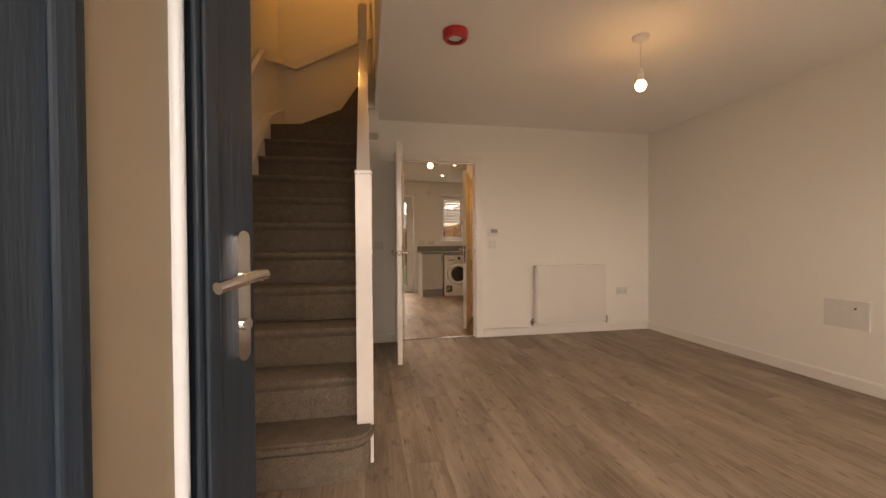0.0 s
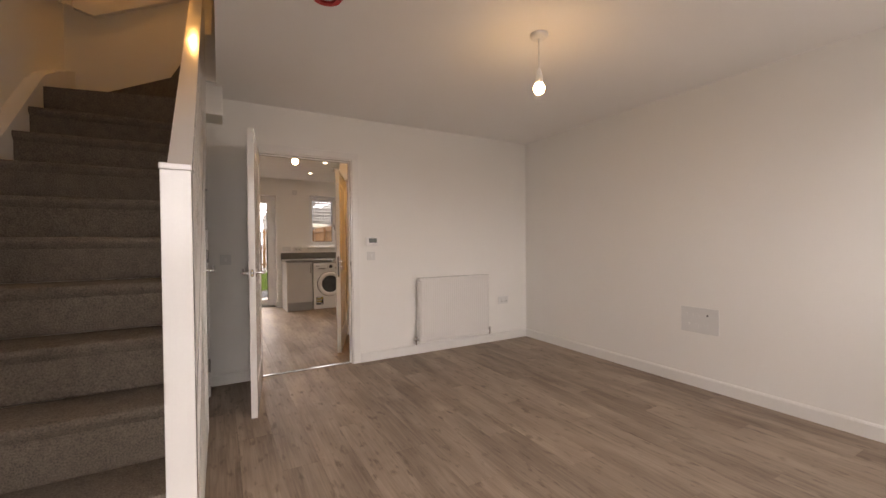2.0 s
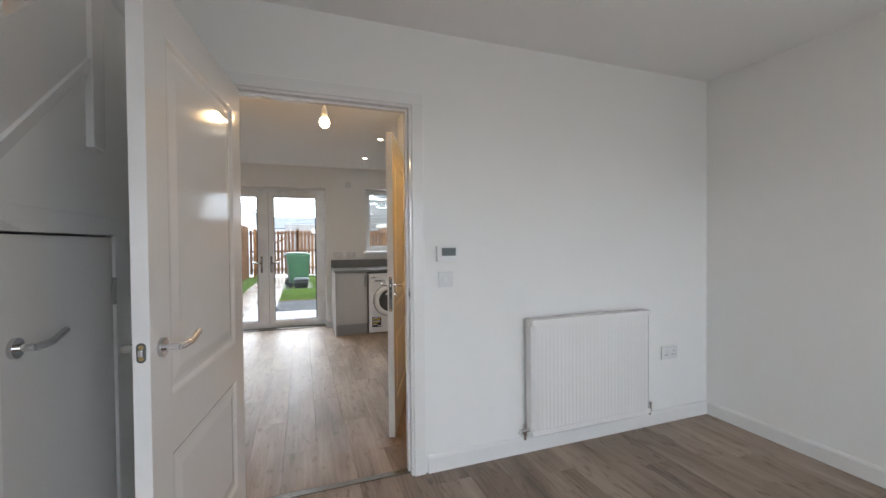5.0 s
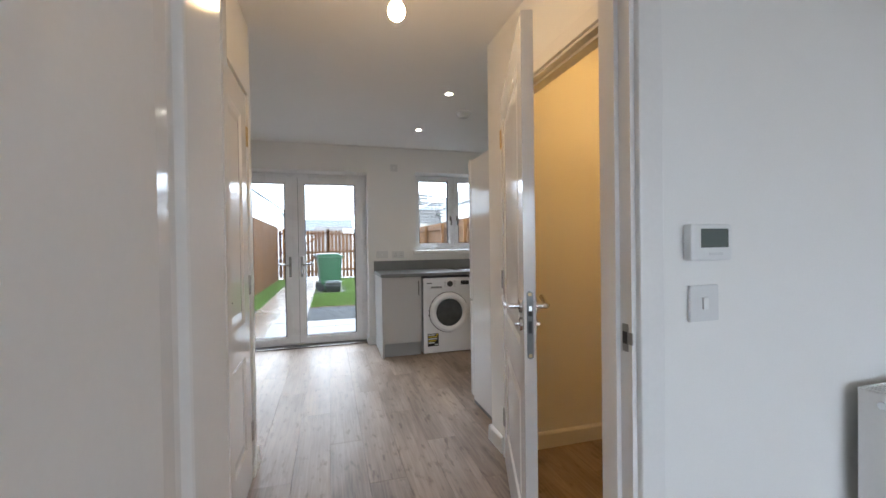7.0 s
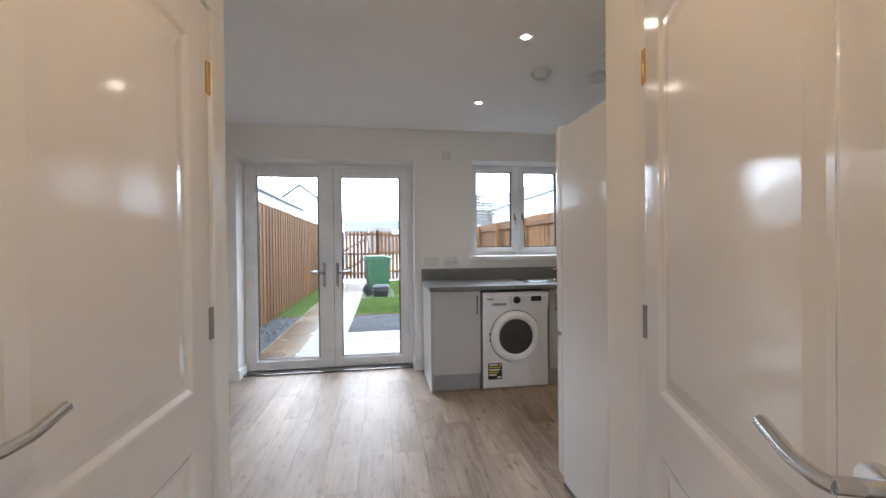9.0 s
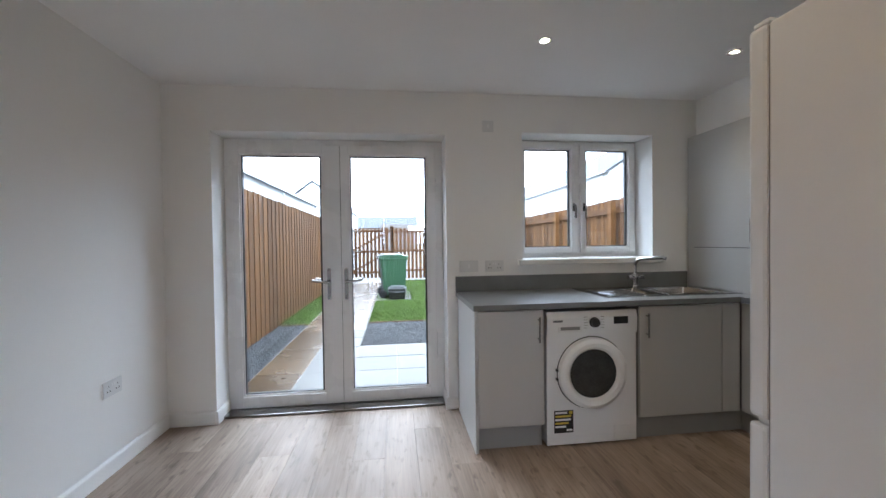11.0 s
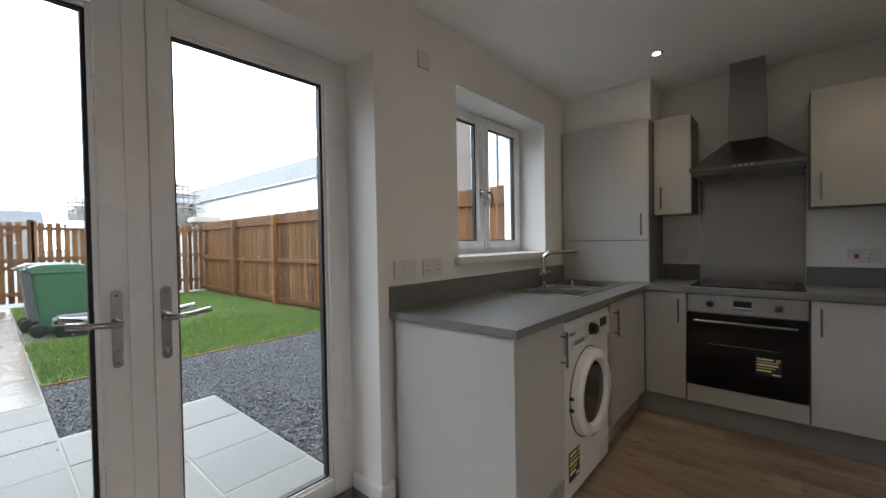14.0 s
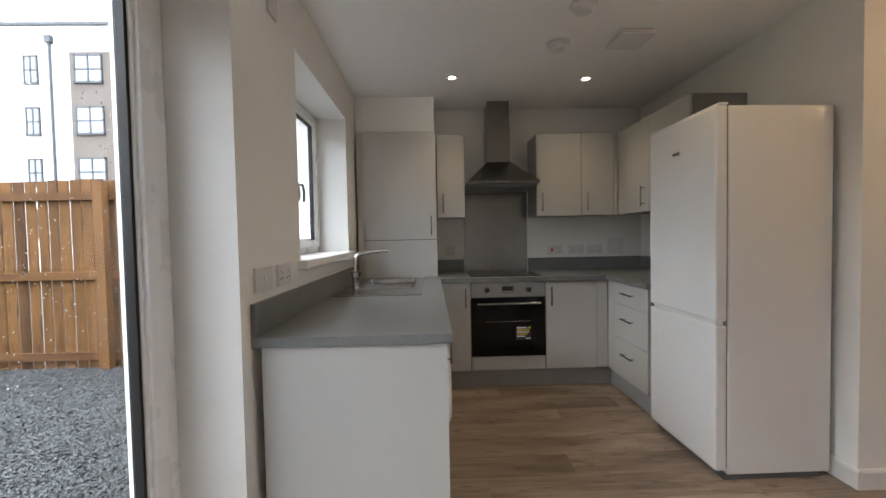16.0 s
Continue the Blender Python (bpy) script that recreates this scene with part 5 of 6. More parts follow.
def alarm(name, label, x, y, cover=None):
    a = thing(name, label, "smoke alarm")
    part("base_plate", lathe(BM(), [(0.072, CEIL - 0.0005), (0.072, CEIL - 0.008), (0.060, CEIL - 0.010)], at=(x, y, 0), seg=32), M_PLATE, a, smooth=True)
    part("body", lathe(BM(), [(0.058, CEIL - 0.010), (0.056, CEIL - 0.026), (0.050, CEIL - 0.030), (0.049, CEIL - 0.036), (0.040, CEIL - 0.044), (0.001, CEIL - 0.046)], at=(x, y, 0), seg=32), M_PLATE, a, smooth=True)
    if cover:
        c = lathe(BM(), [(0.078, CEIL - 0.001), (0.076, CEIL - 0.040), (0.070, CEIL - 0.050), (0.045, CEIL - 0.052), (0.045, CEIL - 0.0525), (0.070, CEIL - 0.0530), (0.079, CEIL - 0.040), (0.080, CEIL - 0.001)], at=(x, y, 0), seg=32)
        part("dust_cover", c, M_RED, a, "red plastic dust cover", True)
    else:
        part("grille_slot", box(BM(), x - 0.03, y - 0.004, CEIL - 0.0475, x + 0.03, y + 0.004, CEIL - 0.0455), M_PLATE, a)
    return a


alarm("smoke_alarm", "white smoke alarm in a red dust cover", 0.898, 3.584, True)
alarm("smoke_alarm", "white round smoke alarm on the kitchen ceiling", 2.120, 8.20)
alarm("heat_alarm", "white round heat alarm on the kitchen ceiling", 2.535, 8.20)
vt = thing("ceiling_vent", "white rounded square extract vent on the ceiling", "vent")
part("backing", box(BM(), 2.36, 7.69, CEIL - 0.012, 2.55, 7.88, CEIL - 0.0005, 0.005), M_PLATE, vt)
part("cover", box(BM(), 2.352, 7.682, CEIL - 0.034, 2.558, 7.888, CEIL - 0.018, 0.007), M_PLATE, vt)

# ---- garden and distance ----
structure("ground", box(BM(), -900, -900, GROUND - 0.6, 900, 900, GROUND - 0.06), M_ASPHALT, "damp dark ground reaching the horizon", "ground")
structure("garden_soil", box(BM(), -1.16, 9.93, GROUND - 0.07, 4.6, 21.5, GROUND - 0.045), M_SOIL, "dark garden soil", "ground")
structure("gravel_bed", box(box(BM(), -1.14, 9.94, GROUND - 0.046, -0.53, 13.62, GROUND - 0.022), 1.488, 9.94, GROUND - 0.046, 4.45, 13.62, GROUND - 0.022), M_GRAVBED, "dark bed under the gravel", "gravel")
structure("gravel_bed_strip", box(BM(), 0.488, 12.06, GROUND - 0.046, 1.488, 13.62, GROUND - 0.022), M_GRAVBED, "dark bed under the gravel strip", "gravel")
lawn = structure("lawn", box(box(BM(), 0.49, 13.64, GROUND - 0.046, 4.45, 21.35, GROUND - 0.005), -1.14, 13.64, GROUND - 0.046, -0.53, 21.35, GROUND - 0.005), M_TURF, "green lawn turf", "lawn")
one("lawn_edging", box(box(BM(), 0.49, 13.615, GROUND - 0.05, 4.45, 13.64, GROUND + 0.008), -1.14, 13.615, GROUND - 0.05, -0.53, 13.64, GROUND + 0.008), M_FENCE_X, "thin timber edging between gravel and lawn", "edging")

rng = np.random.default_rng(5)


def scatter(name, verts, faces, material, label, category):
    me = bpy.data.meshes.new(name)
    me.from_pydata(verts.tolist(), [], faces.tolist())
    me.materials.append(material)
    return tagged(new(name, me), label, category, kind="stuff")


def stones(name, areas, count):
    size = np.array([(a[2] - a[0]) * (a[3] - a[1]) * a[4] for a in areas])
    pick = rng.choice(len(areas), count, p=size / size.sum())
    ar = np.array([a[:4] for a in areas])[pick]
    u = rng.random((count, 2))
    c = np.column_stack((ar[:, 0] + u[:, 0] * (ar[:, 2] - ar[:, 0]), ar[:, 1] + u[:, 1] * (ar[:, 3] - ar[:, 1]), GROUND - 0.018 + rng.random(count) * 0.016))
    base = np.array([(1, 0, 0), (-1, 0, 0), (0, 1, 0), (0, -1, 0), (0, 0, 1), (0, 0, -1)], float)
    base = base[None] * (0.75 + 0.5 * rng.random((count, 6, 1)))
    r = np.column_stack((0.008 + 0.009 * rng.random(count), 0.006 + 0.006 * rng.random(count), 0.004 + 0.005 * rng.random(count)))
    p = base * r[:, None]
    a, t = rng.random(count) * math.tau, rng.normal(0, 0.45, count)
    x, y, z = p[..., 0], p[..., 1], p[..., 2]
    x, z = x * np.cos(t)[:, None] - z * np.sin(t)[:, None], x * np.sin(t)[:, None] + z * np.cos(t)[:, None]
    x, y = x * np.cos(a)[:, None] - y * np.sin(a)[:, None], x * np.sin(a)[:, None] + y * np.cos(a)[:, None]
    v = np.stack((x, y, z), -1) + c[:, None]
    f = np.array([(0, 2, 4), (2, 1, 4), (1, 3, 4), (3, 0, 4), (2, 0, 5), (1, 2, 5), (3, 1, 5), (0, 3, 5)])
    faces = (f[None] + 6 * np.arange(count)[:, None, None]).reshape(-1, 3)
    return scatter(name, v.reshape(-1, 3), faces, M_GRAVEL, "loose slate-grey garden gravel", "gravel")


stones("gravel", [(-1.01, 9.96, -0.53, 13.60, 1.0), (1.495, 9.96, 4.40, 13.60, 1.0), (0.495, 12.08, 1.495, 13.60, 1.0)], 100000)


def blades(name, areas, count):
    size = np.array([(a[2] - a[0]) * (a[3] - a[1]) * a[4] for a in areas])
    pick = rng.choice(len(areas), count, p=size / size.sum())
    ar = np.array([a[:4] for a in areas])[pick]
    u = rng.random((count, 2))
    x, y = ar[:, 0] + u[:, 0] * (ar[:, 2] - ar[:, 0]), ar[:, 1] + u[:, 1] * (ar[:, 3] - ar[:, 1])
    a, h, w = rng.random(count) * math.tau, 0.022 + 0.026 * rng.random(count), 0.0035 + 0.003 * rng.random(count)
    lx, ly = rng.normal(0, 0.012, count), rng.normal(0, 0.012, count)
    z = np.full(count, GROUND - 0.006)
    v = np.stack((np.column_stack((x - w * np.cos(a), y - w * np.sin(a), z)), np.column_stack((x + w * np.cos(a), y + w * np.sin(a), z)), np.column_stack((x + lx, y + ly, z + h))), 1)
    return scatter(name, v.reshape(-1, 3), np.arange(count * 3).reshape(-1, 3), M_GRASS, "short green lawn grass", "grass")


blades("grass", [(0.50, 13.65, 4.42, 16.0, 2.2), (0.50, 16.0, 4.42, 21.3, 1.0), (-1.01, 13.65, -0.53, 21.3, 1.6)], 120000)


def drops(name, x0, x1, z0, z1, y, count, parent):
    """Beads of rain on the outside of a pane."""
    c = np.column_stack((x0 + rng.random(count) * (x1 - x0), np.full(count, y), z0 + (z1 - z0) * rng.random(count)))
    base = np.array([(1, 0, 0), (0.3, 0, 0.95), (-0.8, 0, 0.6), (-0.8, 0, -0.6), (0.3, 0, -1.05), (0, 0.55, -0.1)])
    v = c[:, None] + base[None] * (0.0012 + 0.0016 * rng.random(count) ** 2)[:, None, None]
    f = np.array([(0, 1, 5), (1, 2, 5), (2, 3, 5), (3, 4, 5), (4, 0, 5)])
    ob = scatter(name, v.reshape(-1, 3), (f[None] + 6 * np.arange(count)[:, None, None]).reshape(-1, 3), M_DROP, "small rain drops on the glass", "")
    ob.parent = parent
    return ob


drops("rain_drops", 0.64, 1.18, 0.9, 1.93, 9.8675, 420, RL)
drops("rain_drops", -0.18, 0.36, 0.6, 1.93, 9.8675, 320, LL)

# fences


def fence(name, label, run, boards, rails, posts):
    """Boards, rails and posts of one fence; each a list of boxes with a material."""
    f = thing(name, label, "fence")
    for n, items, material in (("board", boards, M_FENCE), ("post", posts, M_FENCE)):
        for b in items:
            part(n, box(BM(), *b), material, f)
    for b in rails:
        part("rail", box(BM(), *b), run, f)
    return f


rl = random.Random(4)
LFX, RFX, BFY = -1.02, 4.46, 21.42
bs, y, k = [], 9.95, 0
while y < BFY - 0.05:
    w = 0.104 + rl.uniform(-0.004, 0.004)
    out = 0.008 * (k % 2) + rl.uniform(-0.002, 0.002)
    bs.append((LFX - 0.022, y, GROUND - 0.03, LFX - 0.004 + out, y + w - 0.008, 2.055 - 0.0078 * (y - 9.95) + rl.uniform(-0.010, 0.010)))
    y += w
    k += 1
fence("fence_west", "tall brown close-boarded timber fence beside the path", M_FENCE_Y, bs, [(LFX - 0.06, 9.95, z, LFX - 0.025, BFY, z + 0.07) for z in (0.2, 0.95, 1.65)], [(LFX - 0.13, yy, -0.15, LFX - 0.06, yy + 0.09, 1.9) for yy in (10.0, 12.3, 14.6, 16.9, 19.2)])
bs, y = [], 9.95
while y < BFY - 0.05:
    w = 0.118 + rl.uniform(-0.006, 0.006)
    bs.append((RFX + rl.uniform(-0.004, 0.004), y, GROUND - 0.05, RFX + 0.018, y + w - 0.018 - (0.010 if rl.random() < 0.25 else 0), 1.92 + rl.uniform(-0.012, 0.012)))
    y += w
fence("fence_east", "brown boarded timber fence with posts and rails showing", M_FENCE_Y, bs, [(RFX - 0.048, 9.95, z, RFX - 0.004, BFY, z + 0.085) for z in (-0.03, 0.845, 1.70)], [(RFX - 0.135, yy, -0.16, RFX - 0.05, yy + 0.10, 1.88) for yy in (10.35, 12.45, 14.60, 16.75, 18.95)])
bs, x = [], 0.98
while x < RFX - 0.08:
    bs.append((x, BFY, GROUND + 0.05 + rl.uniform(-0.01, 0.01), x + 0.098, BFY + 0.02, 1.84 + rl.uniform(-0.012, 0.012)))
    x += 0.146
fence("fence_north", "brown spaced-picket timber fence across the garden end", M_FENCE_X, bs, [(0.9, BFY - 0.045, z, RFX, BFY - 0.002, z + 0.085) for z in (0.22, 0.95, 1.66)], [(xx, BFY - 0.13, -0.16, xx + 0.095, BFY - 0.046, 1.86) for xx in (0.86, 2.15, 3.9)])
gate = thing("garden_gate", "brown timber picket gate with diagonal braces", "gate")
x = -0.80
while x < 0.74:
    part("picket", box(BM(), x, BFY, GROUND + 0.10, x + 0.098, BFY + 0.02, 1.84 + rl.uniform(-0.01, 0.01)), M_FENCE, gate)
    x += 0.142
for z in (0.16, 0.92, 1.68):
    part("rail", box(BM(), -0.72, BFY - 0.045, z, 0.80, BFY - 0.002, z + 0.09), M_FENCE_X, gate)
for z0, z1 in ((0.25, 0.92), (1.01, 1.68)):
    part("brace", prism(BM(), [(-0.66, z0), (-0.50, z0), (0.76, z1), (0.60, z1)], 1, BFY - 0.044, BFY - 0.003), M_FENCE_X, gate)
for gx in (-0.84, 0.80):
    part("gate_post", box(BM(), gx, BFY - 0.13, -0.16, gx + 0.11, BFY - 0.03, 1.9), M_FENCE, gate)
for z in (0.98, 1.72):
    part("strap_hinge", box(BM(), -0.73, BFY - 0.052, z, -0.28, BFY - 0.045, z + 0.035), M_SCAF, gate, "galvanised strap hinge")
wb2 = thing("west_fence_return", "short run of pickets beside the gate", "fence")
part("picket", box(BM(), -0.985, BFY, GROUND + 0.1, -0.887, BFY + 0.02, 1.84), M_FENCE, wb2)
for z in (0.16, 0.92, 1.68):
    part("rail", box(BM(), -1.0, BFY - 0.04, z, -0.84, BFY - 0.002, z + 0.08), M_FENCE_X, wb2)
one("gate_notice", box(BM(), 1.46, BFY - 0.062, 1.73, 2.02, BFY - 0.056, 1.91), M_PLASTIC, "blank white notice board fixed to the fence", "sign")

# wheelie bins and food caddy on their slab
structure("bin_slab", box(BM(), 0.49, 16.2, GROUND - 0.03, 1.36, 17.95, GROUND + 0.008, 0.006), M_SLAB, "concrete slab under the bins", "slab")


def wheelie_bin(label, at, material):
    bn = thing("wheelie_bin", label, "bin", at, group="wheelie bins")
    bb = BM()
    lo = [bb.verts.new(p) for p in ((-0.22, -0.27, 0.06), (0.22, -0.27, 0.06), (0.22, 0.24, 0.06), (-0.22, 0.24, 0.06))]
    hi = [bb.verts.new(p) for p in ((-0.275, -0.335, 0.98), (0.275, -0.335, 0.98), (0.275, 0.325, 0.98), (-0.275, 0.325, 0.98))]
    for k in range(4):
        bb.faces.new((lo[k], lo[(k + 1) % 4], hi[(k + 1) % 4], hi[k]))
    bb.faces.new(hi), bb.faces.new(lo[::-1])
    bmesh.ops.recalc_face_normals(bb, faces=bb.faces)
    bmesh.ops.bevel(bb, geom=list(bb.edges), offset=0.025, segments=2, affect="EDGES")
    part("body", bb, material, bn, smooth=True)
    part("rim", box(BM(), -0.29, -0.355, 0.945, 0.29, 0.335, 1.0, 0.012), material, bn)
    lid = part("lid", prism(BM(), [(-0.37, 1.0), (0.345, 1.0), (0.345, 1.045), (0.25, 1.075), (-0.20, 1.07), (-0.33, 1.04), (-0.37, 1.02)], 0, -0.295, 0.295), material, bn)
    part("lid_ridge", box(BM(), -0.2, -0.2, 1.066, 0.2, 0.24, 1.084, 0.008), material, lid)
    part("handle", pipe(BM(), [(-0.24, 0.34, 0.99), (-0.24, 0.385, 1.0), (0.24, 0.385, 1.0), (0.24, 0.34, 0.99)], 0.017), M_BLACK, bn, "black moulded grab handle")
    for sx in (-0.24, 0.24):
        part("wheel", tube(BM(), (sx - 0.025, 0.26, 0.10), (sx + 0.025, 0.26, 0.10), 0.10, seg=24), M_BLACK, bn)
    part("foot", box(BM(), -0.2, -0.26, 0.0, 0.2, 0.1, 0.07, 0.01), material, bn)


wheelie_bin("green plastic wheelie bin with closed lid", pose(0.93, 16.79, GROUND + 0.008, 0, 0, 88), M_BIN)
wheelie_bin("dark grey wheelie bin behind the green one", pose(0.84, 17.50, GROUND + 0.008, 0, 0, 91), M_GREYPL)
cd = thing("food_caddy", "small dark grey food waste caddy before the green bin", "caddy", pose(1.01, 16.33, GROUND + 0.008, 0, 0, -6))
cb = BM()
lo = [cb.verts.new(p) for p in ((-0.18, -0.10, 0), (0.18, -0.10, 0), (0.18, 0.11, 0), (-0.18, 0.11, 0))]
hi = [cb.verts.new(p) for p in ((-0.21, -0.125, 0.26), (0.21, -0.125, 0.26), (0.21, 0.13, 0.26), (-0.21, 0.13, 0.26))]
for k in range(4):
    cb.faces.new((lo[k], lo[(k + 1) % 4], hi[(k + 1) % 4], hi[k]))
cb.faces.new(hi), cb.faces.new(lo[::-1])
bmesh.ops.recalc_face_normals(cb, faces=cb.faces)
bmesh.ops.bevel(cb, geom=list(cb.edges), offset=0.015, segments=2, affect="EDGES")
part("body", cb, M_BLACK, cd, smooth=True)
part("lid", box(box(BM(), -0.22, -0.14, 0.26, 0.22, 0.14, 0.29, 0.01), -0.17, -0.10, 0.285, 0.17, 0.11, 0.325, 0.012), M_GREYPL, cd, "dark grey hinged lid")
part("handle", pipe(BM(), [(-0.215, 0, 0.25), (-0.215, -0.13, 0.20), (0, -0.16, 0.19), (0.215, -0.13, 0.20), (0.215, 0, 0.25)], 0.009), M_GREYPL, cd)


# neighbouring buildings
def house(name, label, x0, y0, x1, y1, eave, ridge, along, over=0.35):
    """A rendered house with a pitched roof; along: the axis of its ridge."""
    h = thing(name, label, "house")
    part("wall", box(BM(), x0, y0, -0.2, x1, y1, eave), M_RENDER, h)
    rb = BM()
    if along == "y":
        mid = (x0 + x1) / 2
        prism(rb, [(x0 - over, eave - 0.12), (mid, ridge), (x1 + over, eave - 0.12), (x1 + over, eave + 0.06), (mid, ridge + 0.2), (x0 - over, eave + 0.06)], 1, y0 - 0.15, y1 + 0.15)
        part("gable_wall", prism(BM(), [(x0, eave), (x1, eave), (mid, ridge - 0.02)], 1, y0 + 0.01, y1 - 0.01), M_RENDER, h)
        part("gutter", box(BM(), x0 - over - 0.1, y0, eave - 0.1, x0 - over, y1, eave, 0.02), M_UPVC, h)
        part("gutter", box(BM(), x1 + over, y0, eave - 0.1, x1 + over + 0.1, y1, eave, 0.02), M_UPVC, h)
    else:
        mid = (y0 + y1) / 2
        prism(rb, [(y0 - over, eave - 0.12), (mid, ridge), (y1 + over, eave - 0.12), (y1 + over, eave + 0.06), (mid, ridge + 0.2), (y0 - over, eave + 0.06)], 0, x0 - 0.15, x1 + 0.15)
        part("gable_wall", prism(BM(), [(y0, eave), (y1, eave), (mid, ridge - 0.02)], 0, x0 + 0.01, x1 - 0.01), M_RENDER, h)
    part("roof", rb, M_ROOF, h, "grey tiled roof")
    return h


def far_window(parent, x, y, z, w, h, face="x", frame_mat=M_DKFRAME, glass=M_FARGLASS):
    """A window in a wall that looks down -x or -y."""
    m = pose(x, y, z, 0, 0, -90 if face == "x" else 0)
    fb = BM()
    for a, p, c, q in ((-w / 2, -h / 2, -w / 2 + 0.07, h / 2), (w / 2 - 0.07, -h / 2, w / 2, h / 2), (-w / 2, -h / 2, w / 2, -h / 2 + 0.07), (-w / 2, h / 2 - 0.07, w / 2, h / 2), (-0.035, -h / 2, 0.035, h / 2), (-w / 2, -0.06, w / 2, 0.0)):
        box(fb, a, -0.05, p, c, 0.02, q, m=m)
    wdw = part("window", fb, frame_mat, parent)
    part("pane", box(BM(), -w / 2 + 0.02, -0.02, -h / 2 + 0.02, w / 2 - 0.02, 0.03, h / 2 - 0.02, m=m), glass, wdw)
    part("sill", box(BM(), -w / 2 - 0.03, -0.09, -h / 2 - 0.05, w / 2 + 0.03, 0.02, -h / 2, m=m), frame_mat, wdw)
    return wdw


hl = house("neighbour_house", "white rendered neighbouring house with grey roof", -11.0, 14.0, -5.3, 39.5, 4.35, 5.3, "y", over=0.14)
for yy in (22.0, 30.0, 38.0):
    part("downpipe", tube(BM(), (-5.25, yy, 0), (-5.25, yy, 4.2), 0.05, seg=10), M_UPVC, hl)
    part("vent_pipe", tube(BM(), (-5.6, yy + 1.5, 4.3), (-5.6, yy + 1.5, 4.85), 0.06, seg=10), M_RENDER, hl)
house("neighbour_house", "white rendered gabled house further off", -11.4, 50.0, -3.9, 60.0, 5.0, 7.9, "y")
ter = house("terrace", "white rendered two-storey terrace with grey roof", 20.6, 41.0, 35.0, 120.0, 7.6, 12.2, "y")
for yy in (43.0, 47.0, 51.0, 55.0, 59.0, 64.0, 69.0, 75.0):
    far_window(ter, 20.59, yy, 5.0, 0.9, 1.2, frame_mat=M_UPVC, glass=M_PALEGLASS)
# downpipes coloured pale, with the haze of distance put into them
for yy in (42.0, 53.0, 66.0, 82.0):
    part("downpipe", tube(BM(), (20.5, yy, 0), (20.5, yy, 7.5), 0.06, seg=10), M_PLATE, ter)

ap = thing("apartment_building", "white rendered four-storey apartment block with brown brick panels", "apartment building", pose(0, 1.2, 0))
part("wall", box(BM(), 21.0, 4.0, -0.2, 34.0, 35.4, 12.3), M_RENDER, ap)
part("parapet", box(BM(), 20.9, 3.9, 12.3, 34.1, 35.5, 12.45), M_DKFRAME, ap, "dark parapet capping")
for p0, p1 in ((29.9, 34.45), (22.5, 26.0), (17.0, 19.6), (10.0, 12.6)):
    part("brick_panel", box(BM(), 20.93, p0, -0.2, 21.0, p1, 10.95), M_BRICK, ap, "brown brick panel")
for yy, w, deep in ((33.75, 1.2, 1), (30.6, 1.3, 1), (27.95, 0.7, 0), (25.05, 1.4, 1), (22.0, 1.2, 0), (18.4, 1.4, 1), (14.5, 1.2, 0), (11.3, 1.4, 1)):
    for z in (10.1, 7.5, 4.9, 2.3):
        far_window(ap, 20.90 if deep else 20.97, yy, z, w, 1.4)
for yy in (35.1, 26.95, 20.4):
    part("downpipe", tube(BM(), (20.92, yy, 0), (20.92, yy, 11.4), 0.06, seg=10), M_DKFRAME, ap)
    part("hopper", box(BM(), 20.80, yy - 0.15, 11.4, 21.0, yy + 0.15, 11.75), M_DKFRAME, ap)

sc = thing("scaffolded_building", "half-built block wrapped in scaffolding", "building site")
part("shell", box(box(BM(), 7.5, 74, -0.2, 20.0, 82, 6.4), 13.5, 75, 6.4, 20.0, 82, 7.6), M_SHELL, sc)
for dy in (70.4, 71.8):
    xx = 5.6
    while xx < 20.2:
        top = (7.5 if xx < 7.2 else 8.2 if xx < 9.5 else 9.2 if xx < 11.4 else 10.0) + rl.uniform(0.0, 0.6)
        part("standard", tube(BM(), (xx, dy, 0), (xx + rl.uniform(-0.08, 0.08), dy, top), 0.06, seg=6), M_SCAF, sc)
        xx += rl.uniform(0.5, 1.3)
    for k in range(95):
        z = 2.6 + 0.5 * (k % 15) + rl.uniform(-0.12, 0.12)
        x0 = rl.uniform(5.4 if z < 7.8 else 8.0 if z < 8.8 else 11.0, 15.0)
        part("ledger", tube(BM(), (x0, dy - 0.05, z), (min(20.4, x0 + rl.uniform(2.5, 7.0)), dy - 0.05, z + rl.uniform(-0.08, 0.08)), 0.06, seg=6), M_SCAF, sc)
for z, x0 in ((4.75, 5.8), (6.55, 6.0), (8.35, 11.0)):
    part("scaffold_boards", box(BM(), x0, 70.5, z, 20.2, 71.7, z + 0.07), M_STONE, sc)
for k in range(18):
    bx, bz, up = 5.9 + k * 0.76, 3.0 + rl.uniform(0, 3.0), rl.uniform(1.4, 2.6)
    part("scaffold_brace", tube(BM(), (bx, 70.3, bz), (bx + rl.choice((-1, 1)) * rl.uniform(0.8, 1.8), 70.3, bz + up), 0.04, seg=6), M_SCAF, sc)
lw = thing("low_building_site", "low far row of part-built walls and scaffold tubes", "building site")
part("shell", box(BM(), -2.0, 92.0, -0.2, 5.0, 96.0, 5.3), M_SHELL, lw)
for k in range(9):
    part("standard", tube(BM(), (-2.2 + k * 0.9, 91.8, 0), (-2.2 + k * 0.9, 91.8, 5.5 + rl.uniform(0, 0.6)), 0.05, seg=6), M_SCAF, lw)
lm = thing("works_cabin", "pale site cabin in front of the scaffolding", "cabin")
part("body", box(BM(), 12.0, 60.0, -0.2, 17.0, 63.0, 2.6), M_RENDER, lm)
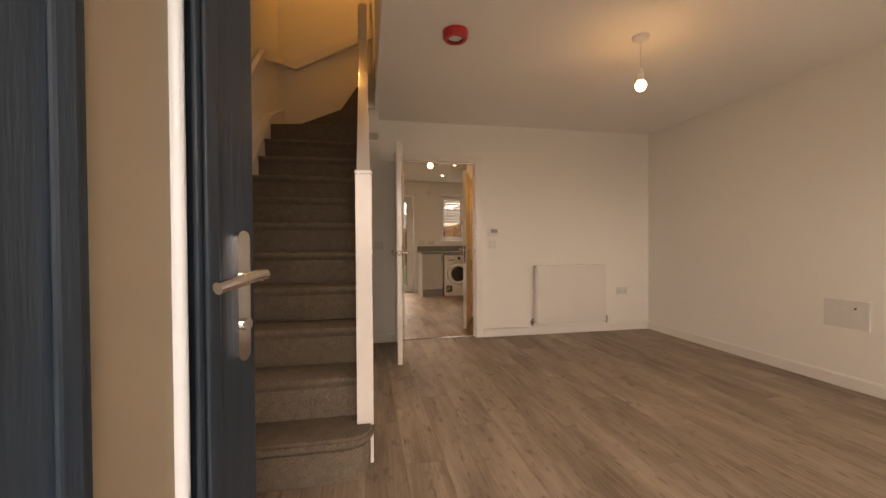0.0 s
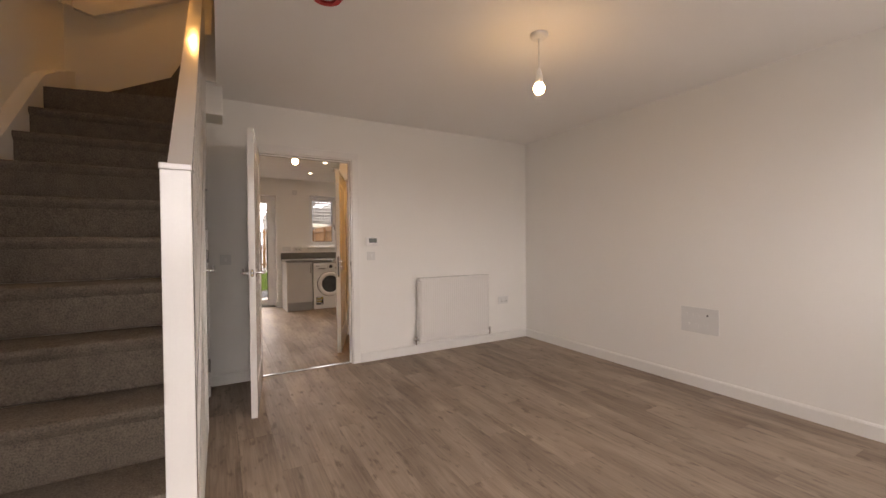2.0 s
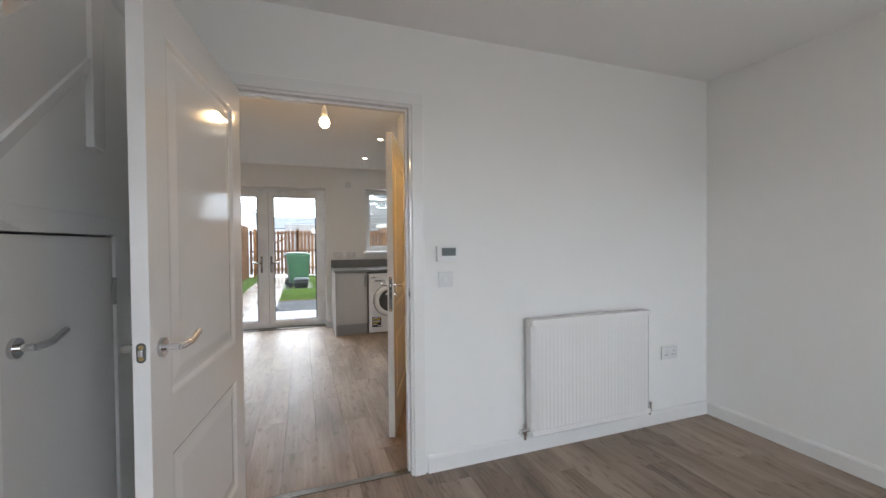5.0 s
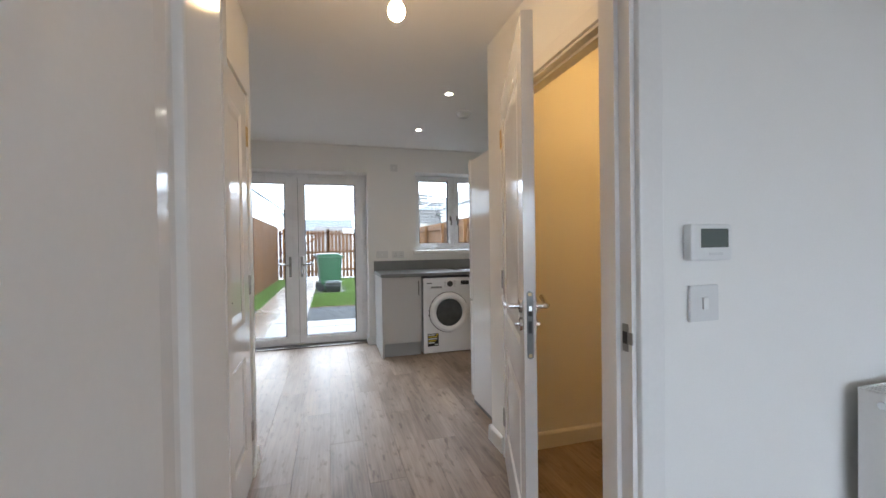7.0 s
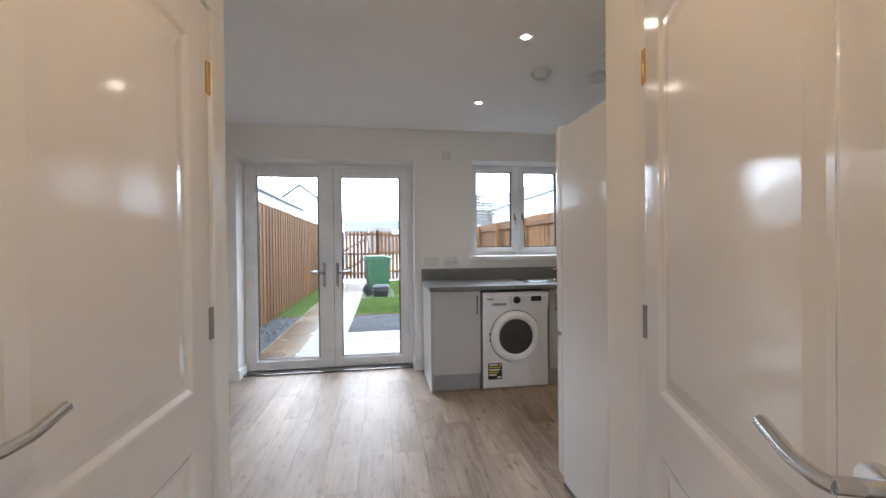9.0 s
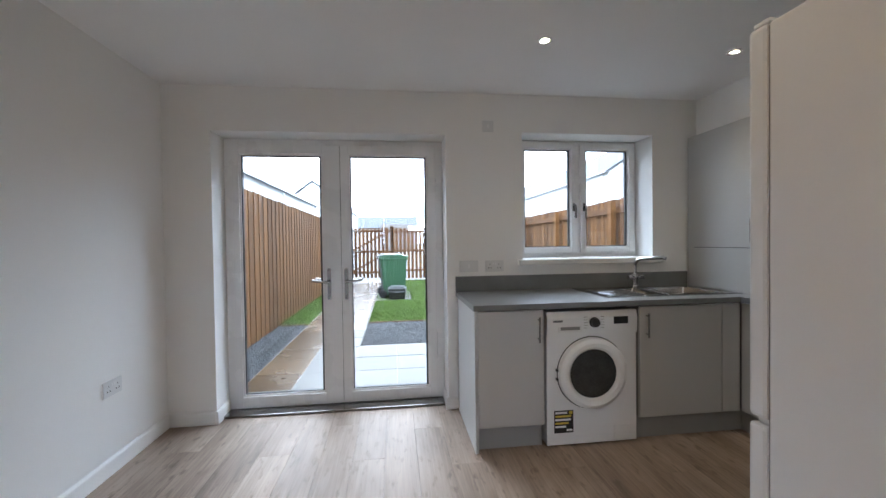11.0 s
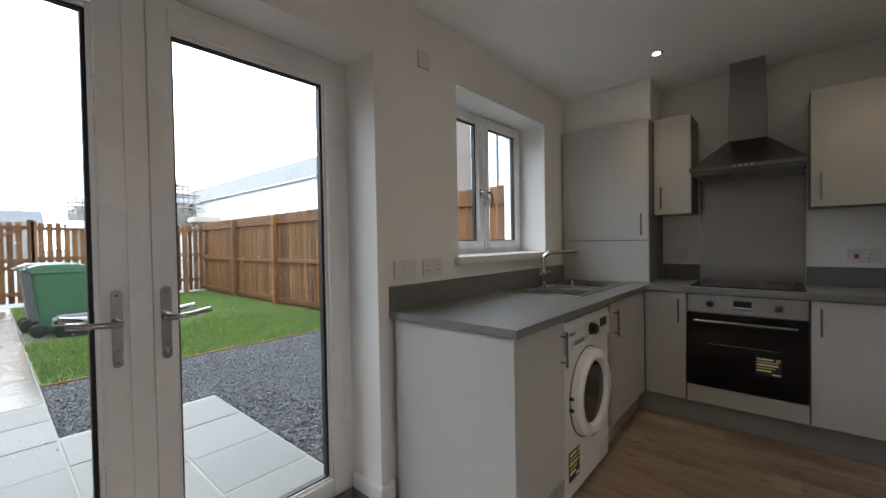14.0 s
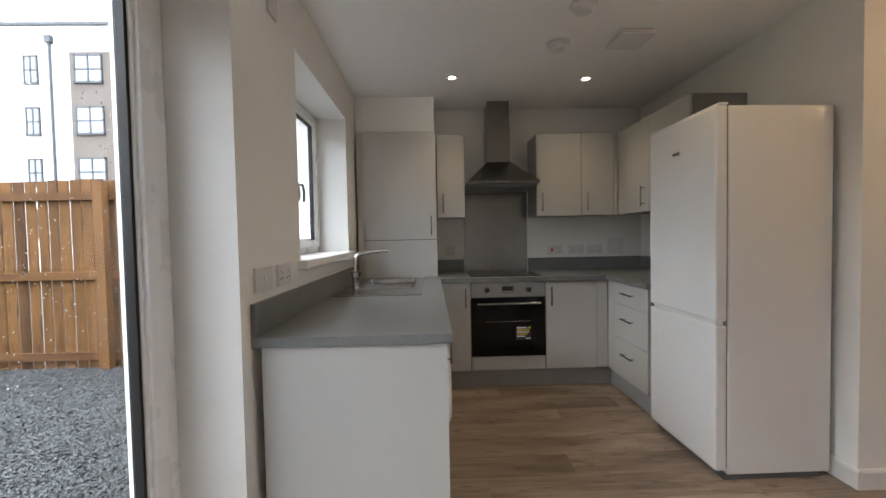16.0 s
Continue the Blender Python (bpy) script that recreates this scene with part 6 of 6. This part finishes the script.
part("roof", box(BM(), 11.9, 59.9, 2.6, 17.1, 63.1, 2.75), M_SCAF, lm)
house("far_house", "pale far building behind the gate", -8.0, 95.0, 6.0, 105.0, 4.6, 7.2, "x")
gp = thing("gate_pillar", "stone pillar with a flat cap beyond the fence", "pillar")
part("shaft", box(BM(), 4.62, 22.4, -0.2, 5.18, 22.95, 2.0), M_BRICK, gp)
part("cap", box(BM(), 4.52, 22.3, 2.0, 5.28, 23.05, 2.17, 0.03), M_STONE, gp)

# ---- paving slabs ----
pave = thing("paving", "wet concrete paving slabs, path and patio", "paving", kind="structure")
slabs = {}


def slab(x0, y0, x1, y1, material, lift):
    key = (round(x1 - x0, 3), round(y1 - y0, 3), material.name)
    if key not in slabs:
        w, d = x1 - x0 - 0.010, y1 - y0 - 0.010
        slabs[key] = mesh_of("slab", box(BM(), -w / 2, -d / 2, -0.04, w / 2, d / 2, 0, 0.006), material)
    ob = new("slab", slabs[key])
    ob.parent = pave
    ob.matrix_basis = pose((x0 + x1) / 2, (y0 + y1) / 2, GROUND + lift, rl.uniform(-0.15, 0.15), rl.uniform(-0.15, 0.15), 0)


for i in range(22):
    y0 = 9.965 + i * 0.51
    for j in range(2 if i > 3 else 4):
        slab(-0.52 + j * 0.5, y0, -0.02 + j * 0.5, y0 + 0.51, M_SLABW if j == 0 or (j == 1 and i > 5) else M_SLAB, rl.uniform(-0.002, 0.002))
structure("paving_bed", box(box(BM(), -0.525, 9.94, GROUND - 0.046, 0.485, 21.2, GROUND - 0.004), 0.485, 9.94, GROUND - 0.046, 1.485, 12.06, GROUND - 0.004), M_JOINTSAND, "pale mortar in the slab joints", "paving")

# ---- laminate floor ----
floor = thing("floor", "brown oak-look laminate plank floor", "floor", kind="structure")
planks = {}
PW, PLEN = 0.192, 1.285
col, x = 0, XL
while x < XR - 0.01:
    w = min(PW, XR - x)
    y = YF - 0.28 - (col * 0.47) % PLEN
    while y < YB + 0.20:
        a, b = max(y, YF - 0.28), min(y + PLEN, 9.78)
        if b - a > 0.03:
            key = (round(w, 3), round(b - a, 3))
            if key not in planks:
                planks[key] = mesh_of("plank", box(BM(), -w / 2 + 0.0004, -(b - a) / 2 + 0.0004, -0.012, w / 2 - 0.0004, (b - a) / 2 - 0.0004, 0, 0.0008), M_FLOOR)
            ob = new("plank", planks[key])
            ob.parent = floor
            ob.matrix_basis = pose(x + w / 2, (a + b) / 2, 0)
        y += PLEN
    x += PW
    col += 1
